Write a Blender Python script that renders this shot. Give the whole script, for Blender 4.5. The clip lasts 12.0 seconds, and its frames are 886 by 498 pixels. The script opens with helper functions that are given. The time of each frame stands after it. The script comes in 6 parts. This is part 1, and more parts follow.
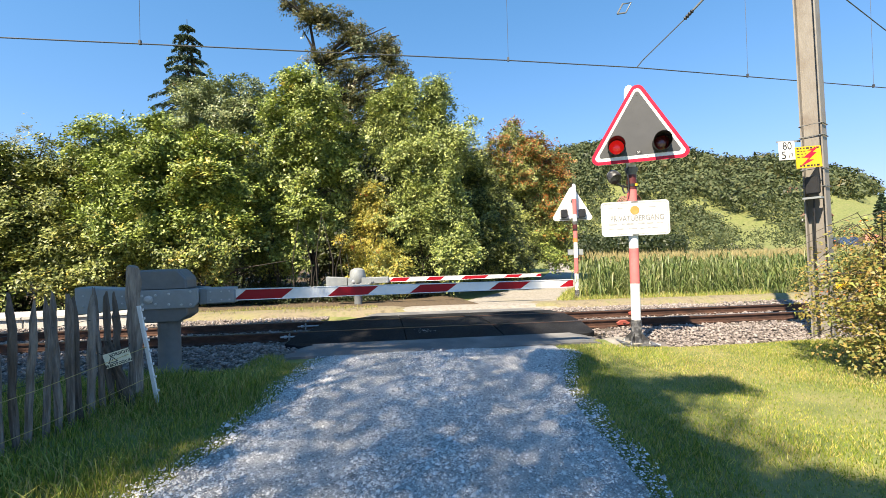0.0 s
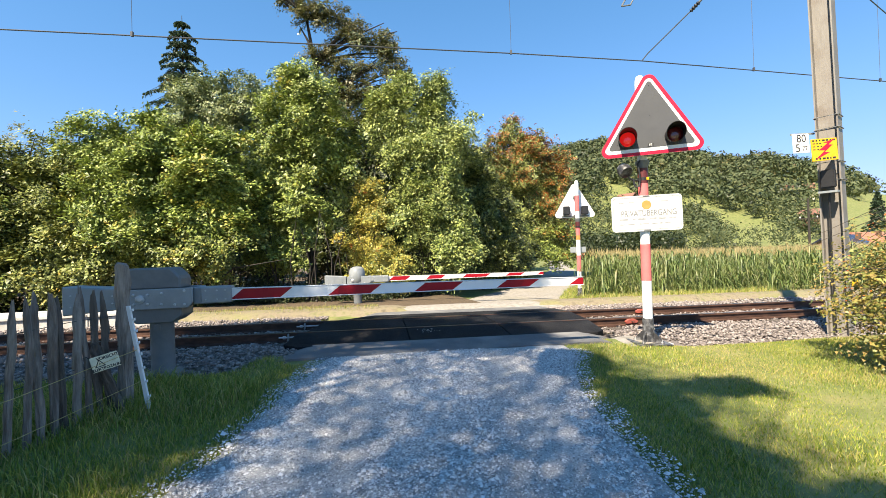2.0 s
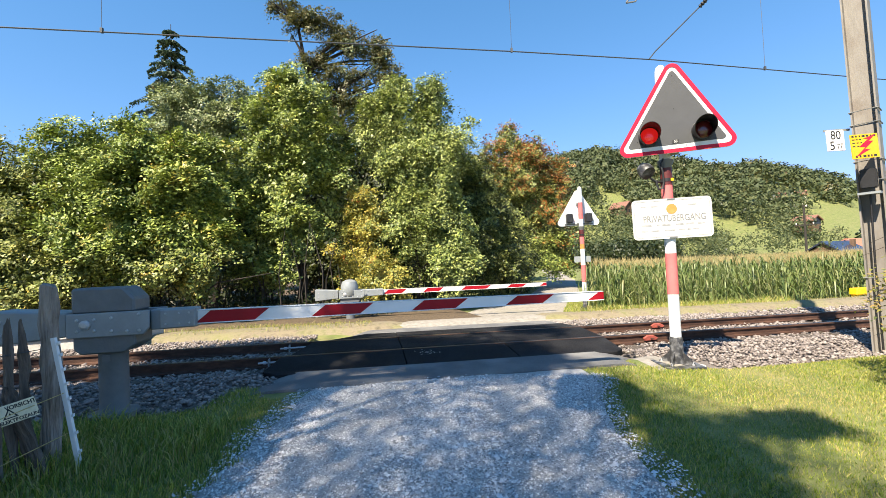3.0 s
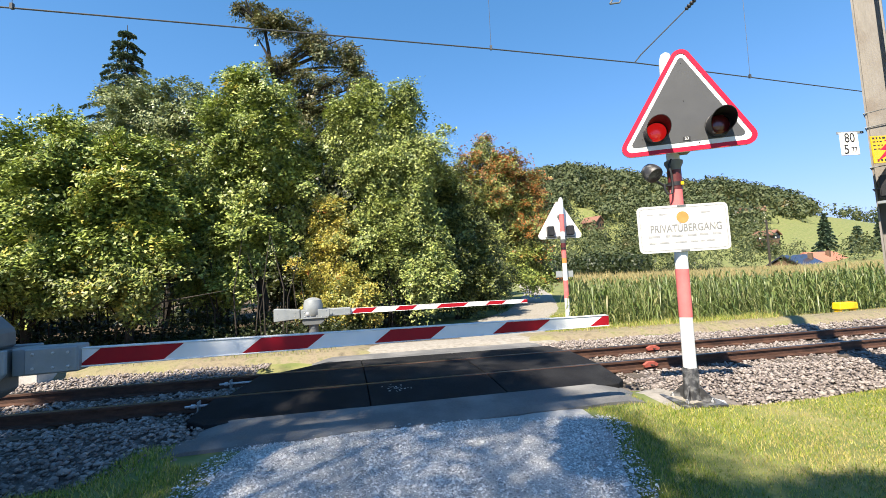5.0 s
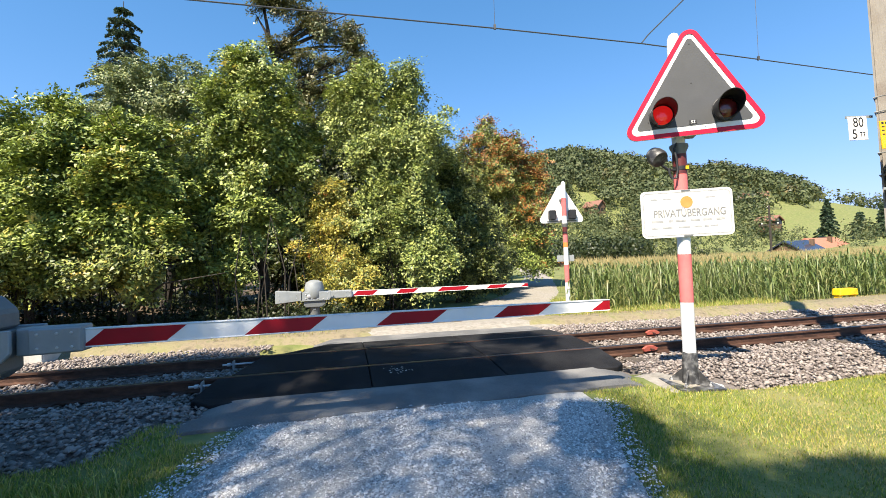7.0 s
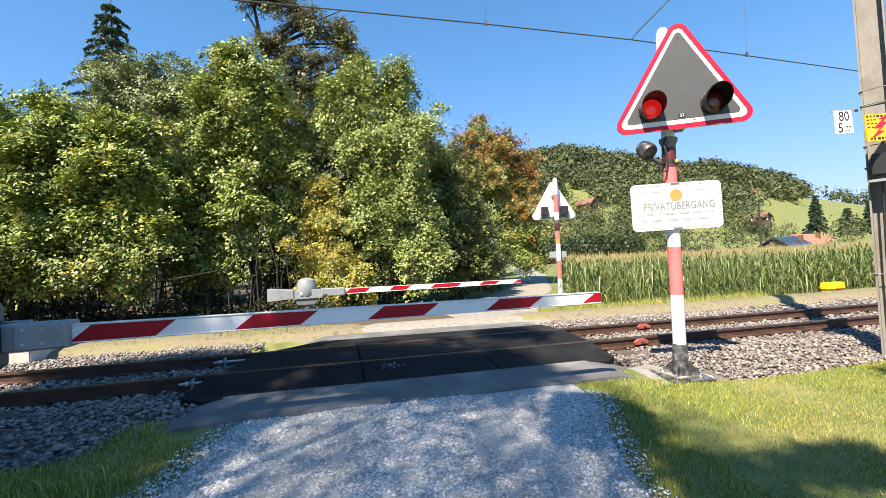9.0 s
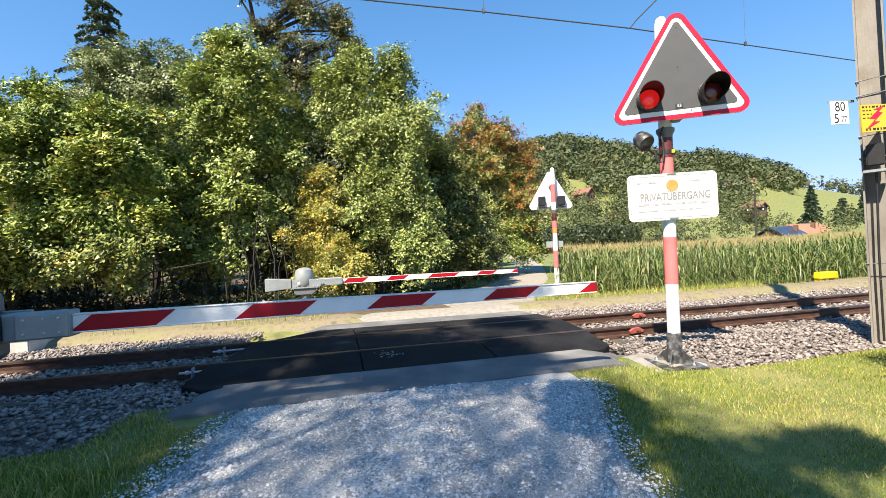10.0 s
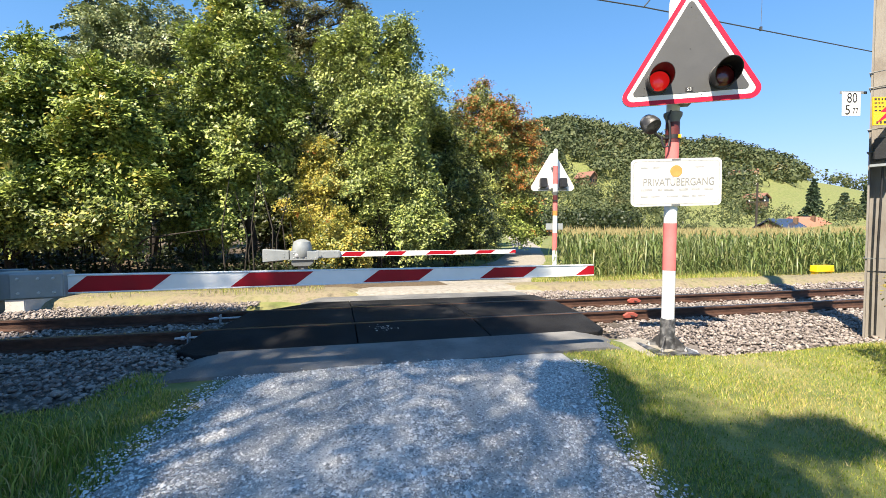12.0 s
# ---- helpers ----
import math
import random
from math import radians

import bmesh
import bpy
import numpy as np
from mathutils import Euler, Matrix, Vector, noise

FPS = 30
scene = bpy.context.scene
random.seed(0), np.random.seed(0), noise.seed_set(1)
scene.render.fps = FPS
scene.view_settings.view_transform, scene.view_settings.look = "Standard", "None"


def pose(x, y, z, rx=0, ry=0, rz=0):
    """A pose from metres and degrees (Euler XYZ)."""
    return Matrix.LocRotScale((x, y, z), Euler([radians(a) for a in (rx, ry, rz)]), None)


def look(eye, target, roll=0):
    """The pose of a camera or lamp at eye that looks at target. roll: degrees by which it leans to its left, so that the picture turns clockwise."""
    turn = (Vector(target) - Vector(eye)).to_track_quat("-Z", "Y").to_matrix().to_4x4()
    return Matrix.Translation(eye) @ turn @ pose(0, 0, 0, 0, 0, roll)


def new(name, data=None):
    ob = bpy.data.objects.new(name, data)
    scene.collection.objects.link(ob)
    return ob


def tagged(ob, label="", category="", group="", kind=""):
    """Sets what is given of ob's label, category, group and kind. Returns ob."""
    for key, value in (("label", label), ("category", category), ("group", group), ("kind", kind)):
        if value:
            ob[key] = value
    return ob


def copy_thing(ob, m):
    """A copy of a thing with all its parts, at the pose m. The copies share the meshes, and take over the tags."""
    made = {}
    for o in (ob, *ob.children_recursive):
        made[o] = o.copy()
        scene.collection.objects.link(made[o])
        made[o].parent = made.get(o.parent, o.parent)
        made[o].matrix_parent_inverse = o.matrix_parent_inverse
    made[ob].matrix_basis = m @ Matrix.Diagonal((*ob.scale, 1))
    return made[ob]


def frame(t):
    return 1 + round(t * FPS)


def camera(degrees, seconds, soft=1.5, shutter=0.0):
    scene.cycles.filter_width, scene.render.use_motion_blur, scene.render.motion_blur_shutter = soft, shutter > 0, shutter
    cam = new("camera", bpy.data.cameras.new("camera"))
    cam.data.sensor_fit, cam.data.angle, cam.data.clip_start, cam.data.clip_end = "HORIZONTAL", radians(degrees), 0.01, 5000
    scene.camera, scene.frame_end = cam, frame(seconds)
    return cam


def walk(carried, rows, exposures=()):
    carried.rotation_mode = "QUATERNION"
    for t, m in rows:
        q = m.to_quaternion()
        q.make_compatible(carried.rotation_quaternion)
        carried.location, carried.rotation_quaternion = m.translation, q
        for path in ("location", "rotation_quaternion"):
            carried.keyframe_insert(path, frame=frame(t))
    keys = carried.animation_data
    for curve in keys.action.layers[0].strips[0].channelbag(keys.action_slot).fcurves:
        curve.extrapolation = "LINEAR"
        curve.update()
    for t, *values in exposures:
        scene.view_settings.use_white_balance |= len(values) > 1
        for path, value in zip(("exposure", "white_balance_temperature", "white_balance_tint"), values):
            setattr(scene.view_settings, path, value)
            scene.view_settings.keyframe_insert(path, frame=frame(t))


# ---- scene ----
cam = camera(92.3, 12.0, 0.7)
PATH = [
    (0, (0.186, 2.042, 1.387), (0.064, 4.039, 1.406), -1.7),
    (0.5, (0.156, 2.039, 1.402), (0.036, 4.035, 1.411), -1.7),
    (1, (0.13, 2.057, 1.379), (0.012, 4.054, 1.384), -1.8),
    (1.5, (0.074, 2.104, 1.375), (-0.04, 4.101, 1.375), -1.8),
    (2, (0.069, 2.26, 1.36), (-0.041, 4.257, 1.374), -1.9),
    (2.5, (0.071, 2.6, 1.398), (-0.027, 4.597, 1.43), -2.2),
    (3, (-0.027, 2.943, 1.389), (-0.114, 4.941, 1.45), -2.5),
    (3.2, (-0.065, 3.085, 1.379), (-0.156, 5.082, 1.454), -2.6),
    (4.8, (-0.011, 3.8, 1.41), (-0.002, 5.797, 1.531), -2.6),
    (5, (-0.041, 3.858, 1.431), (-0.006, 5.854, 1.552), -2.7),
    (5.5, (-0.048, 3.879, 1.432), (0.014, 5.875, 1.545), -2.7),
    (6, (-0.066, 3.883, 1.424), (0.006, 5.879, 1.514), -2.7),
    (6.5, (-0.042, 3.882, 1.43), (0.007, 5.881, 1.49), -2.5),
    (7, (-0.051, 3.872, 1.434), (-0.023, 5.871, 1.477), -2.3),
    (7.2, (-0.04, 3.85, 1.417), (-0.021, 5.849, 1.458), -2.0),
    (8.8, (-0.025, 3.861, 1.381), (0.025, 5.86, 1.421), -2.5),
    (9, (-0.033, 3.874, 1.388), (0.025, 5.872, 1.423), -2.7),
    (9.5, (-0.034, 3.861, 1.389), (0.03, 5.86, 1.404), -2.9),
    (10, (-0.042, 3.848, 1.392), (0.028, 5.847, 1.378), -2.7),
    (10.5, (-0.038, 3.85, 1.383), (0.033, 5.849, 1.341), -2.3),
    (11, (-0.038, 3.858, 1.376), (0.036, 5.855, 1.304), -1.5),
    (11.5, (-0.04, 3.865, 1.367), (0.034, 5.862, 1.269), -0.8),
    (12, (-0.038, 3.868, 1.378), (0.035, 5.863, 1.261), -0.3),
]
EXPOSURE = [(0, 1.38, 7350, 10), (3.0, 1.35, 7100, 10), (5.0, 1.28, 6850, 10), (7.0, 1.30, 6950, 10), (9.5, 1.32, 7000, 10), (12.0, 1.36, 7050, 10)]
walk(cam, [(t, look(eye, target, roll)) for t, eye, target, roll in PATH], EXPOSURE)

# ---- world, sun, exposure ----
TO_SUN = Vector((-0.33, -0.55, 0.77)).normalized()
world = bpy.data.worlds.new("sky")
scene.world = world
world.use_nodes = True
wn = world.node_tree.nodes
sky = wn.new("ShaderNodeTexSky")
sky.sky_type, sky.sun_disc = "NISHITA", False
sky.sun_elevation, sky.sun_rotation = math.asin(TO_SUN.z), math.atan2(TO_SUN.x, TO_SUN.y)
sky.air_density, sky.dust_density, sky.ozone_density = 1.0, 0.0, 2.4
wn["Background"].inputs[1].default_value = 0.138
tone = wn.new("ShaderNodeHueSaturation")
tone.inputs["Saturation"].default_value, tone.inputs["Value"].default_value = 1.22, 1.0
world.node_tree.links.new(sky.outputs[0], tone.inputs["Color"])
# clear autumn air: less haze near the horizon
tint, thin, clear = (wn.new("ShaderNodeVectorMath") for _ in range(3))
tint.operation, thin.operation, clear.operation = "MULTIPLY", "MULTIPLY_ADD", "DIVIDE"
tint.inputs[1].default_value = (0.76, 1.08, 1.04)
thin.inputs[1].default_value, thin.inputs[2].default_value = (0.32, 0.26, 0.10), (1, 1, 1)
sky_link = world.node_tree.links.new
sky_link(tone.outputs[0], tint.inputs[0])
sky_link(tint.outputs[0], thin.inputs[0])
sky_link(tint.outputs[0], clear.inputs[0])
sky_link(thin.outputs[0], clear.inputs[1])
sky_link(clear.outputs[0], wn["Background"].inputs[0])
sun = new("sun", bpy.data.lights.new("sun", "SUN"))
sun.data.energy, sun.data.angle, sun.data.color = 5.0, radians(0.6), (1.0, 0.92, 0.80)
sun.matrix_world = look(TO_SUN * 60, (0, 0, 0))

# ---- the plan: s runs along the track, v across it ----
C, S = math.cos(radians(12.3)), math.sin(radians(12.3))
RAIL_V = (9.13, 10.17)


def at(s, v):
    return C * s - S * v, S * s + C * v


def sv(x, y):
    return C * x + S * y, -S * x + C * y


def smooth(a, b, t):
    t = min(1, max(0, (t - a) / (b - a)))
    return t * t * (3 - 2 * t)


SKYLINE = [(-180, 2.0), (-60, 3.0), (-20, 7.5), (5, 10.3), (13.7, 11.9), (18, 12.0), (22.1, 10.8), (27.8, 8.9), (32, 7.7), (34.2, 8.0),
           (37.9, 6.7), (40.7, 5.5), (41.9, 4.5), (44.2, 3.9), (46.6, 3.1), (49, 2.4), (62, 2.0), (100, 2.0), (180, 2.0)]
AZ, EL = np.array([p[0] for p in SKYLINE]), np.array([p[1] for p in SKYLINE])
RIDGE = 330.0


def hill(x, y):
    """Height of the hills behind the valley floor."""
    r = math.hypot(x, y - 3.9)
    if r < 90:
        return 0.0
    az = math.degrees(math.atan2(x, y - 3.9))
    top = math.tan(radians(float(np.interp(az, AZ, EL)))) * RIDGE
    fold = 1 + 0.10 * noise.noise(Vector((x * 0.012, y * 0.012, 3.0))) * smooth(110, 180, r) * (1 - smooth(260, 330, r))
    return top * fold * smooth(90, RIDGE, r) ** 1.15


def gh(x, y):
    """Height of the ground."""
    s, v = sv(x, y)
    tilt = -0.015 * (min(10, max(-9, x)) - 2.5)
    lane = smooth(-1.35, -0.85, s) * (1 - smooth(4.3, 4.9, s))
    if v < 11.2:
        z = -0.12 * (lane * smooth(7.9, 8.6, v) + (1 - lane) * smooth(7.2, 7.6, v))
    else:
        z = -0.12 + 0.16 * smooth(11.2, 11.9, v) - 0.34 * smooth(11.9, 15.0, v)
    return z + tilt + hill(x, y)


# ---- materials ----
def mat(name, cols, scale=6.0, rough=0.7, bump=0.15, bscale=80.0, metal=0.0, vary=0.0, stain=None, stain_scale=1.5, stain_amount=0.4, coat=0.0, stretch=(1, 1, 1)):
    """A surface: two scales of noise between the colours, stains, relief; vary: difference from piece to piece."""
    m = bpy.data.materials.new(name)
    m.use_nodes = True
    nt, n = m.node_tree, m.node_tree.nodes
    link = nt.links.new
    b = n["Principled BSDF"]
    tc = n.new("ShaderNodeTexCoord")
    mp = n.new("ShaderNodeMapping")
    mp.inputs["Scale"].default_value = stretch
    link(tc.outputs["Object"], mp.inputs[0])
    t1 = n.new("ShaderNodeTexNoise")
    t1.inputs["Scale"].default_value, t1.inputs["Detail"].default_value, t1.inputs["Roughness"].default_value = scale, 8, 0.65
    link(mp.outputs[0], t1.inputs["Vector"])
    ramp = n.new("ShaderNodeValToRGB")
    e = ramp.color_ramp.elements
    k = len(cols)
    e[0].position, e[1].position = 0.3, 0.7
    for i in range(1, k - 1):
        e.new(0.3 + 0.4 * i / (k - 1))
    for i, c in enumerate(cols):
        e[i].color = (*c, 1)
    fac = t1.outputs[0]
    if vary:
        gi = n.new("ShaderNodeNewGeometry")
        oi = n.new("ShaderNodeObjectInfo")
        ad = n.new("ShaderNodeMath")
        ad.operation = "ADD"
        link(gi.outputs["Random Per Island"], ad.inputs[0])
        link(oi.outputs["Random"], ad.inputs[1])
        fr = n.new("ShaderNodeMath")
        fr.operation = "FRACT"
        link(ad.outputs[0], fr.inputs[0])
        mx = n.new("ShaderNodeMix")
        mx.inputs[0].default_value = vary
        link(fac, mx.inputs[2])
        link(fr.outputs[0], mx.inputs[3])
        fac = mx.outputs[0]
        if vary > 0.6:
            e[0].position, e[k - 1].position = 0.12, 0.9
    link(fac, ramp.inputs[0])
    col = ramp.outputs[0]
    if stain:
        t2 = n.new("ShaderNodeTexNoise")
        t2.inputs["Scale"].default_value, t2.inputs["Detail"].default_value = stain_scale, 6
        link(tc.outputs["Object"], t2.inputs["Vector"])
        mr = n.new("ShaderNodeMapRange")
        mr.inputs["From Min"].default_value, mr.inputs["From Max"].default_value = 0.48, 0.68
        mr.inputs["To Max"].default_value = stain_amount
        link(t2.outputs[0], mr.inputs[0])
        mc = n.new("ShaderNodeMix")
        mc.data_type = "RGBA"
        link(mr.outputs[0], mc.inputs[0])
        link(col, mc.inputs[6])
        mc.inputs[7].default_value = (*stain, 1)
        col = mc.outputs[2]
    link(col, b.inputs["Base Color"])
    b.inputs["Roughness"].default_value, b.inputs["Metallic"].default_value, b.inputs["Coat Weight"].default_value = rough, metal, coat
    if bump:
        t3 = n.new("ShaderNodeTexNoise")
        t3.inputs["Scale"].default_value, t3.inputs["Detail"].default_value = bscale, 5
        link(mp.outputs[0], t3.inputs["Vector"])
        bp = n.new("ShaderNodeBump")
        bp.inputs["Strength"].default_value, bp.inputs["Distance"].default_value = bump, 0.02
        link(t3.outputs[0], bp.inputs["Height"])
        link(bp.outputs[0], b.inputs["Normal"])
    return m


def leafy(name, cols, through_light=0.35, rough=0.48):
    """Leaves: every leaf its own tone, with light passing through."""
    m = bpy.data.materials.new(name)
    m.use_nodes = True
    nt, n = m.node_tree, m.node_tree.nodes
    link = nt.links.new
    b, out = n["Principled BSDF"], n["Material Output"]
    gi = n.new("ShaderNodeNewGeometry")
    tc = n.new("ShaderNodeTexCoord")
    t1 = n.new("ShaderNodeTexNoise")
    t1.inputs["Scale"].default_value, t1.inputs["Detail"].default_value = 0.9, 3
    link(tc.outputs["Object"], t1.inputs["Vector"])
    mx = n.new("ShaderNodeMix")
    mx.inputs[0].default_value = 0.55
    link(t1.outputs[0], mx.inputs[2])
    link(gi.outputs["Random Per Island"], mx.inputs[3])
    ramp = n.new("ShaderNodeValToRGB")
    e = ramp.color_ramp.elements
    e[0].position, e[1].position = 0.15, 0.85
    k = len(cols)
    for i in range(1, k - 1):
        e.new(0.15 + 0.7 * i / (k - 1))
    for i, c in enumerate(cols):
        e[i].color = (*c, 1)
    link(mx.outputs[0], ramp.inputs[0])
    link(ramp.outputs[0], b.inputs["Base Color"])
    b.inputs["Roughness"].default_value = rough
    b.inputs["Specular IOR Level"].default_value = 0.5
    tr = n.new("ShaderNodeBsdfTranslucent")
    link(ramp.outputs[0], tr.inputs[0])
    ms = n.new("ShaderNodeMixShader")
    ms.inputs[0].default_value = through_light
    link(b.outputs[0], ms.inputs[1])
    link(tr.outputs[0], ms.inputs[2])
    link(ms.outputs[0], out.inputs[0])
    return m


GRASS = mat("grass_soil", [(0.075, 0.100, 0.026), (0.145, 0.170, 0.045), (0.24, 0.23, 0.08)], 1.6, 0.9, 0.6, 45, stain=(0.22, 0.185, 0.09), stain_scale=0.8, stain_amount=0.45)
BLADE = leafy("grass_blade", [(0.076, 0.129, 0.017), (0.17, 0.241, 0.031), (0.332, 0.371, 0.061), (0.645, 0.517, 0.155)], 0.3, 0.45)
DRYBLADE = leafy("dry_grass_blade", [(0.351, 0.284, 0.108), (0.513, 0.419, 0.176), (0.23, 0.243, 0.061)], 0.3, 0.6)
GRAVELBED = mat("gravel_bed", [(0.28, 0.275, 0.265), (0.46, 0.455, 0.44), (0.62, 0.61, 0.59)], 70, 0.95, 0.9, 160, stain=(0.66, 0.65, 0.63), stain_scale=1.1, stain_amount=0.6)
GRAVEL = mat("gravel_stone", [(0.24, 0.24, 0.24), (0.46, 0.455, 0.445), (0.63, 0.62, 0.605), (0.82, 0.805, 0.78)], 30, 0.9, 0.3, 150, vary=0.8)
BALLAST = mat("ballast_stone", [(0.155, 0.129, 0.118), (0.21, 0.177, 0.160), (0.28, 0.239, 0.215), (0.36, 0.313, 0.284)], 20, 0.85, 0.35, 90, vary=0.72)
BALLASTBED = mat("ballast_bed", [(0.09, 0.078, 0.07), (0.20, 0.172, 0.155)], 40, 0.95, 0.8, 60)
ASPHALT = mat("asphalt", [(0.10, 0.10, 0.10), (0.16, 0.16, 0.157)], 60, 0.9, 0.5, 240, stain=(0.30, 0.29, 0.27), stain_scale=1.6, stain_amount=0.5)
RUBBER = mat("rubber_panel", [(0.006, 0.006, 0.007), (0.012, 0.012, 0.0135)], 14, 0.85, 0.35, 160, vary=0.25, stain=(0.03, 0.03, 0.031), stain_scale=1.3, stain_amount=0.6)
RAILSTEEL = mat("rail_steel", [(0.034, 0.018, 0.012), (0.078, 0.038, 0.025), (0.13, 0.066, 0.042)], 12, 0.7, 0.3, 90, metal=0.25, stretch=(0.3, 1, 1))
RUBBER.node_tree.nodes["Principled BSDF"].inputs["Specular IOR Level"].default_value = 0.2
RAILTOP = mat("rail_running_face", [(0.07, 0.06, 0.055), (0.14, 0.125, 0.115)], 8, 0.42, 0.05, 90, metal=0.9, stretch=(0.1, 1, 1))
SLEEPER = mat("sleeper_wood", [(0.05, 0.04, 0.03), (0.14, 0.11, 0.085)], 9, 0.9, 0.5, 70, stretch=(1, 0.2, 1))
STEEL = mat("galvanised_grey_paint", [(0.24, 0.265, 0.275), (0.31, 0.335, 0.345)], 5, 0.48, 0.08, 40, metal=0.15, stain=(0.20, 0.21, 0.20), stain_scale=4, stain_amount=0.35)
STEELDARK = mat("dark_grey_steel", [(0.125, 0.137, 0.14), (0.18, 0.188, 0.19)], 6, 0.55, 0.1, 50, metal=0.2)
BOLT = mat("zinc_bolt", [(0.40, 0.41, 0.42), (0.55, 0.55, 0.55)], 20, 0.4, 0.05, 60, metal=0.3)
WHITE = mat("white_enamel", [(0.74, 0.75, 0.75), (0.82, 0.82, 0.81)], 4, 0.35, 0.03, 40, stain=(0.55, 0.54, 0.50), stain_scale=3, stain_amount=0.25)
RED = mat("red_reflective", [(0.30, 0.006, 0.016), (0.37, 0.009, 0.02)], 5, 0.38, 0.03, 60, stain=(0.28, 0.01, 0.015), stain_scale=3, stain_amount=0.4)
PINK = mat("faded_red_paint", [(0.66, 0.15, 0.15), (0.74, 0.20, 0.19)], 5, 0.55, 0.05, 40, stain=(0.58, 0.12, 0.12), stain_scale=6, stain_amount=0.4)
SIGNRED = mat("sign_red", [(0.46, 0.012, 0.040), (0.52, 0.018, 0.050)], 5, 0.4, 0.02, 40)
for painted in (RED, PINK, SIGNRED):
    painted.node_tree.nodes["Principled BSDF"].inputs["Specular IOR Level"].default_value = 0.2
SIGNGREY = mat("sign_grey", [(0.048, 0.051, 0.056), (0.060, 0.063, 0.068)], 3, 0.6, 0.03, 60, stain=(0.07, 0.073, 0.077), stain_scale=4, stain_amount=0.4)
BLACK = mat("black_plastic", [(0.012, 0.012, 0.013), (0.024, 0.024, 0.026)], 8, 0.45, 0.1, 90)
BLACKPAINT = mat("black_paint", [(0.02, 0.02, 0.022), (0.05, 0.05, 0.052)], 10, 0.45, 0.15, 60, stain=(0.3, 0.3, 0.3), stain_scale=14, stain_amount=0.5)
MAROON = mat("old_red_paint", [(0.075, 0.012, 0.014), (0.12, 0.02, 0.02)], 10, 0.5, 0.1, 60)
FADED = mat("faded_white_plate", [(0.60, 0.60, 0.59), (0.67, 0.67, 0.655)], 6, 0.5, 0.03, 50, stain=(0.66, 0.64, 0.60), stain_scale=5, stain_amount=0.45)
FADEDINK = mat("faded_ink", [(0.12, 0.12, 0.12), (0.32, 0.32, 0.31)], 22, 0.6, 0.0)
PALEINK = mat("bleached_ink", [(0.24, 0.24, 0.24), (0.46, 0.46, 0.45)], 26, 0.6, 0.0)
ORANGE = mat("orange_dot", [(0.66, 0.22, 0.05), (0.72, 0.29, 0.09)], 8, 0.5, 0.0)
YELLOW = mat("yellow_plate", [(0.80, 0.43, 0.012), (0.86, 0.50, 0.02)], 6, 0.45, 0.03, 50)
CREAM = mat("cream_plastic", [(0.74, 0.70, 0.50), (0.80, 0.76, 0.57)], 12, 0.5, 0.05, 60, stain=(0.4, 0.38, 0.28), stain_scale=20, stain_amount=0.4)
INK = mat("black_ink", [(0.015, 0.015, 0.015), (0.03, 0.03, 0.03)], 10, 0.5, 0.0)
CONCRETE = mat("concrete", [(0.42, 0.40, 0.37), (0.56, 0.54, 0.50)], 7, 0.9, 0.3, 90, stain=(0.3, 0.29, 0.26), stain_scale=2, stain_amount=0.5)
MASTPAINT = mat("weathered_mast_steel", [(0.20, 0.185, 0.165), (0.28, 0.26, 0.235)], 5, 0.7, 0.2, 60, metal=0.15, stain=(0.15, 0.115, 0.09), stain_scale=2.5, stain_amount=0.5, stretch=(1, 1, 0.2))
WIRE = mat("weathered_wire", [(0.05, 0.055, 0.06), (0.09, 0.095, 0.1)], 8, 0.5, 0.0, metal=0.3)
OLDWOOD = mat("weathered_picket_wood", [(0.045, 0.034, 0.026), (0.15, 0.12, 0.098), (0.36, 0.31, 0.265)], 26, 0.9, 1.0, 60, vary=0.3, stretch=(1, 1, 0.12))
DRYSOIL = mat("dry_verge_soil", [(0.10, 0.085, 0.055), (0.24, 0.195, 0.125), (0.12, 0.125, 0.05)], 7, 0.95, 0.6, 60, stain=(0.22, 0.22, 0.07), stain_scale=1.2, stain_amount=0.5)
DUSTROAD = mat("dusty_lane", [(0.20, 0.18, 0.15), (0.29, 0.265, 0.225), (0.36, 0.33, 0.29)], 10, 0.95, 0.6, 90, stain=(0.24, 0.22, 0.16), stain_scale=0.7, stain_amount=0.5)
LITTER = mat("leaf_litter", [(0.035, 0.026, 0.017), (0.10, 0.07, 0.04), (0.17, 0.12, 0.07)], 14, 0.95, 0.7, 60)
BARK = mat("bark", [(0.018, 0.015, 0.012), (0.055, 0.046, 0.038)], 8, 0.95, 0.7, 40, stretch=(1, 1, 0.3))
RUSTRED = mat("red_primer", [(0.30, 0.06, 0.04), (0.40, 0.10, 0.07)], 16, 0.7, 0.3, 90)
PLASTER = mat("house_plaster", [(0.62, 0.58, 0.50), (0.72, 0.68, 0.6)], 2, 0.9, 0.1, 10)
ROOF = mat("roof_tile", [(0.17, 0.08, 0.055), (0.26, 0.13, 0.09)], 3, 0.85, 0.4, 12)
ROOFRED = mat("new_red_roof_tile", [(0.36, 0.13, 0.08), (0.46, 0.19, 0.12)], 3, 0.85, 0.4, 12)
ROOFDARK = mat("solar_roof", [(0.02, 0.025, 0.045), (0.04, 0.045, 0.07)], 1, 0.25, 0.0)
TIMBER = mat("house_timber", [(0.10, 0.06, 0.035), (0.17, 0.10, 0.06)], 4, 0.85, 0.2, 20)
PANE = mat("window_pane", [(0.02, 0.025, 0.03), (0.04, 0.045, 0.05)], 1, 0.1, 0.0)
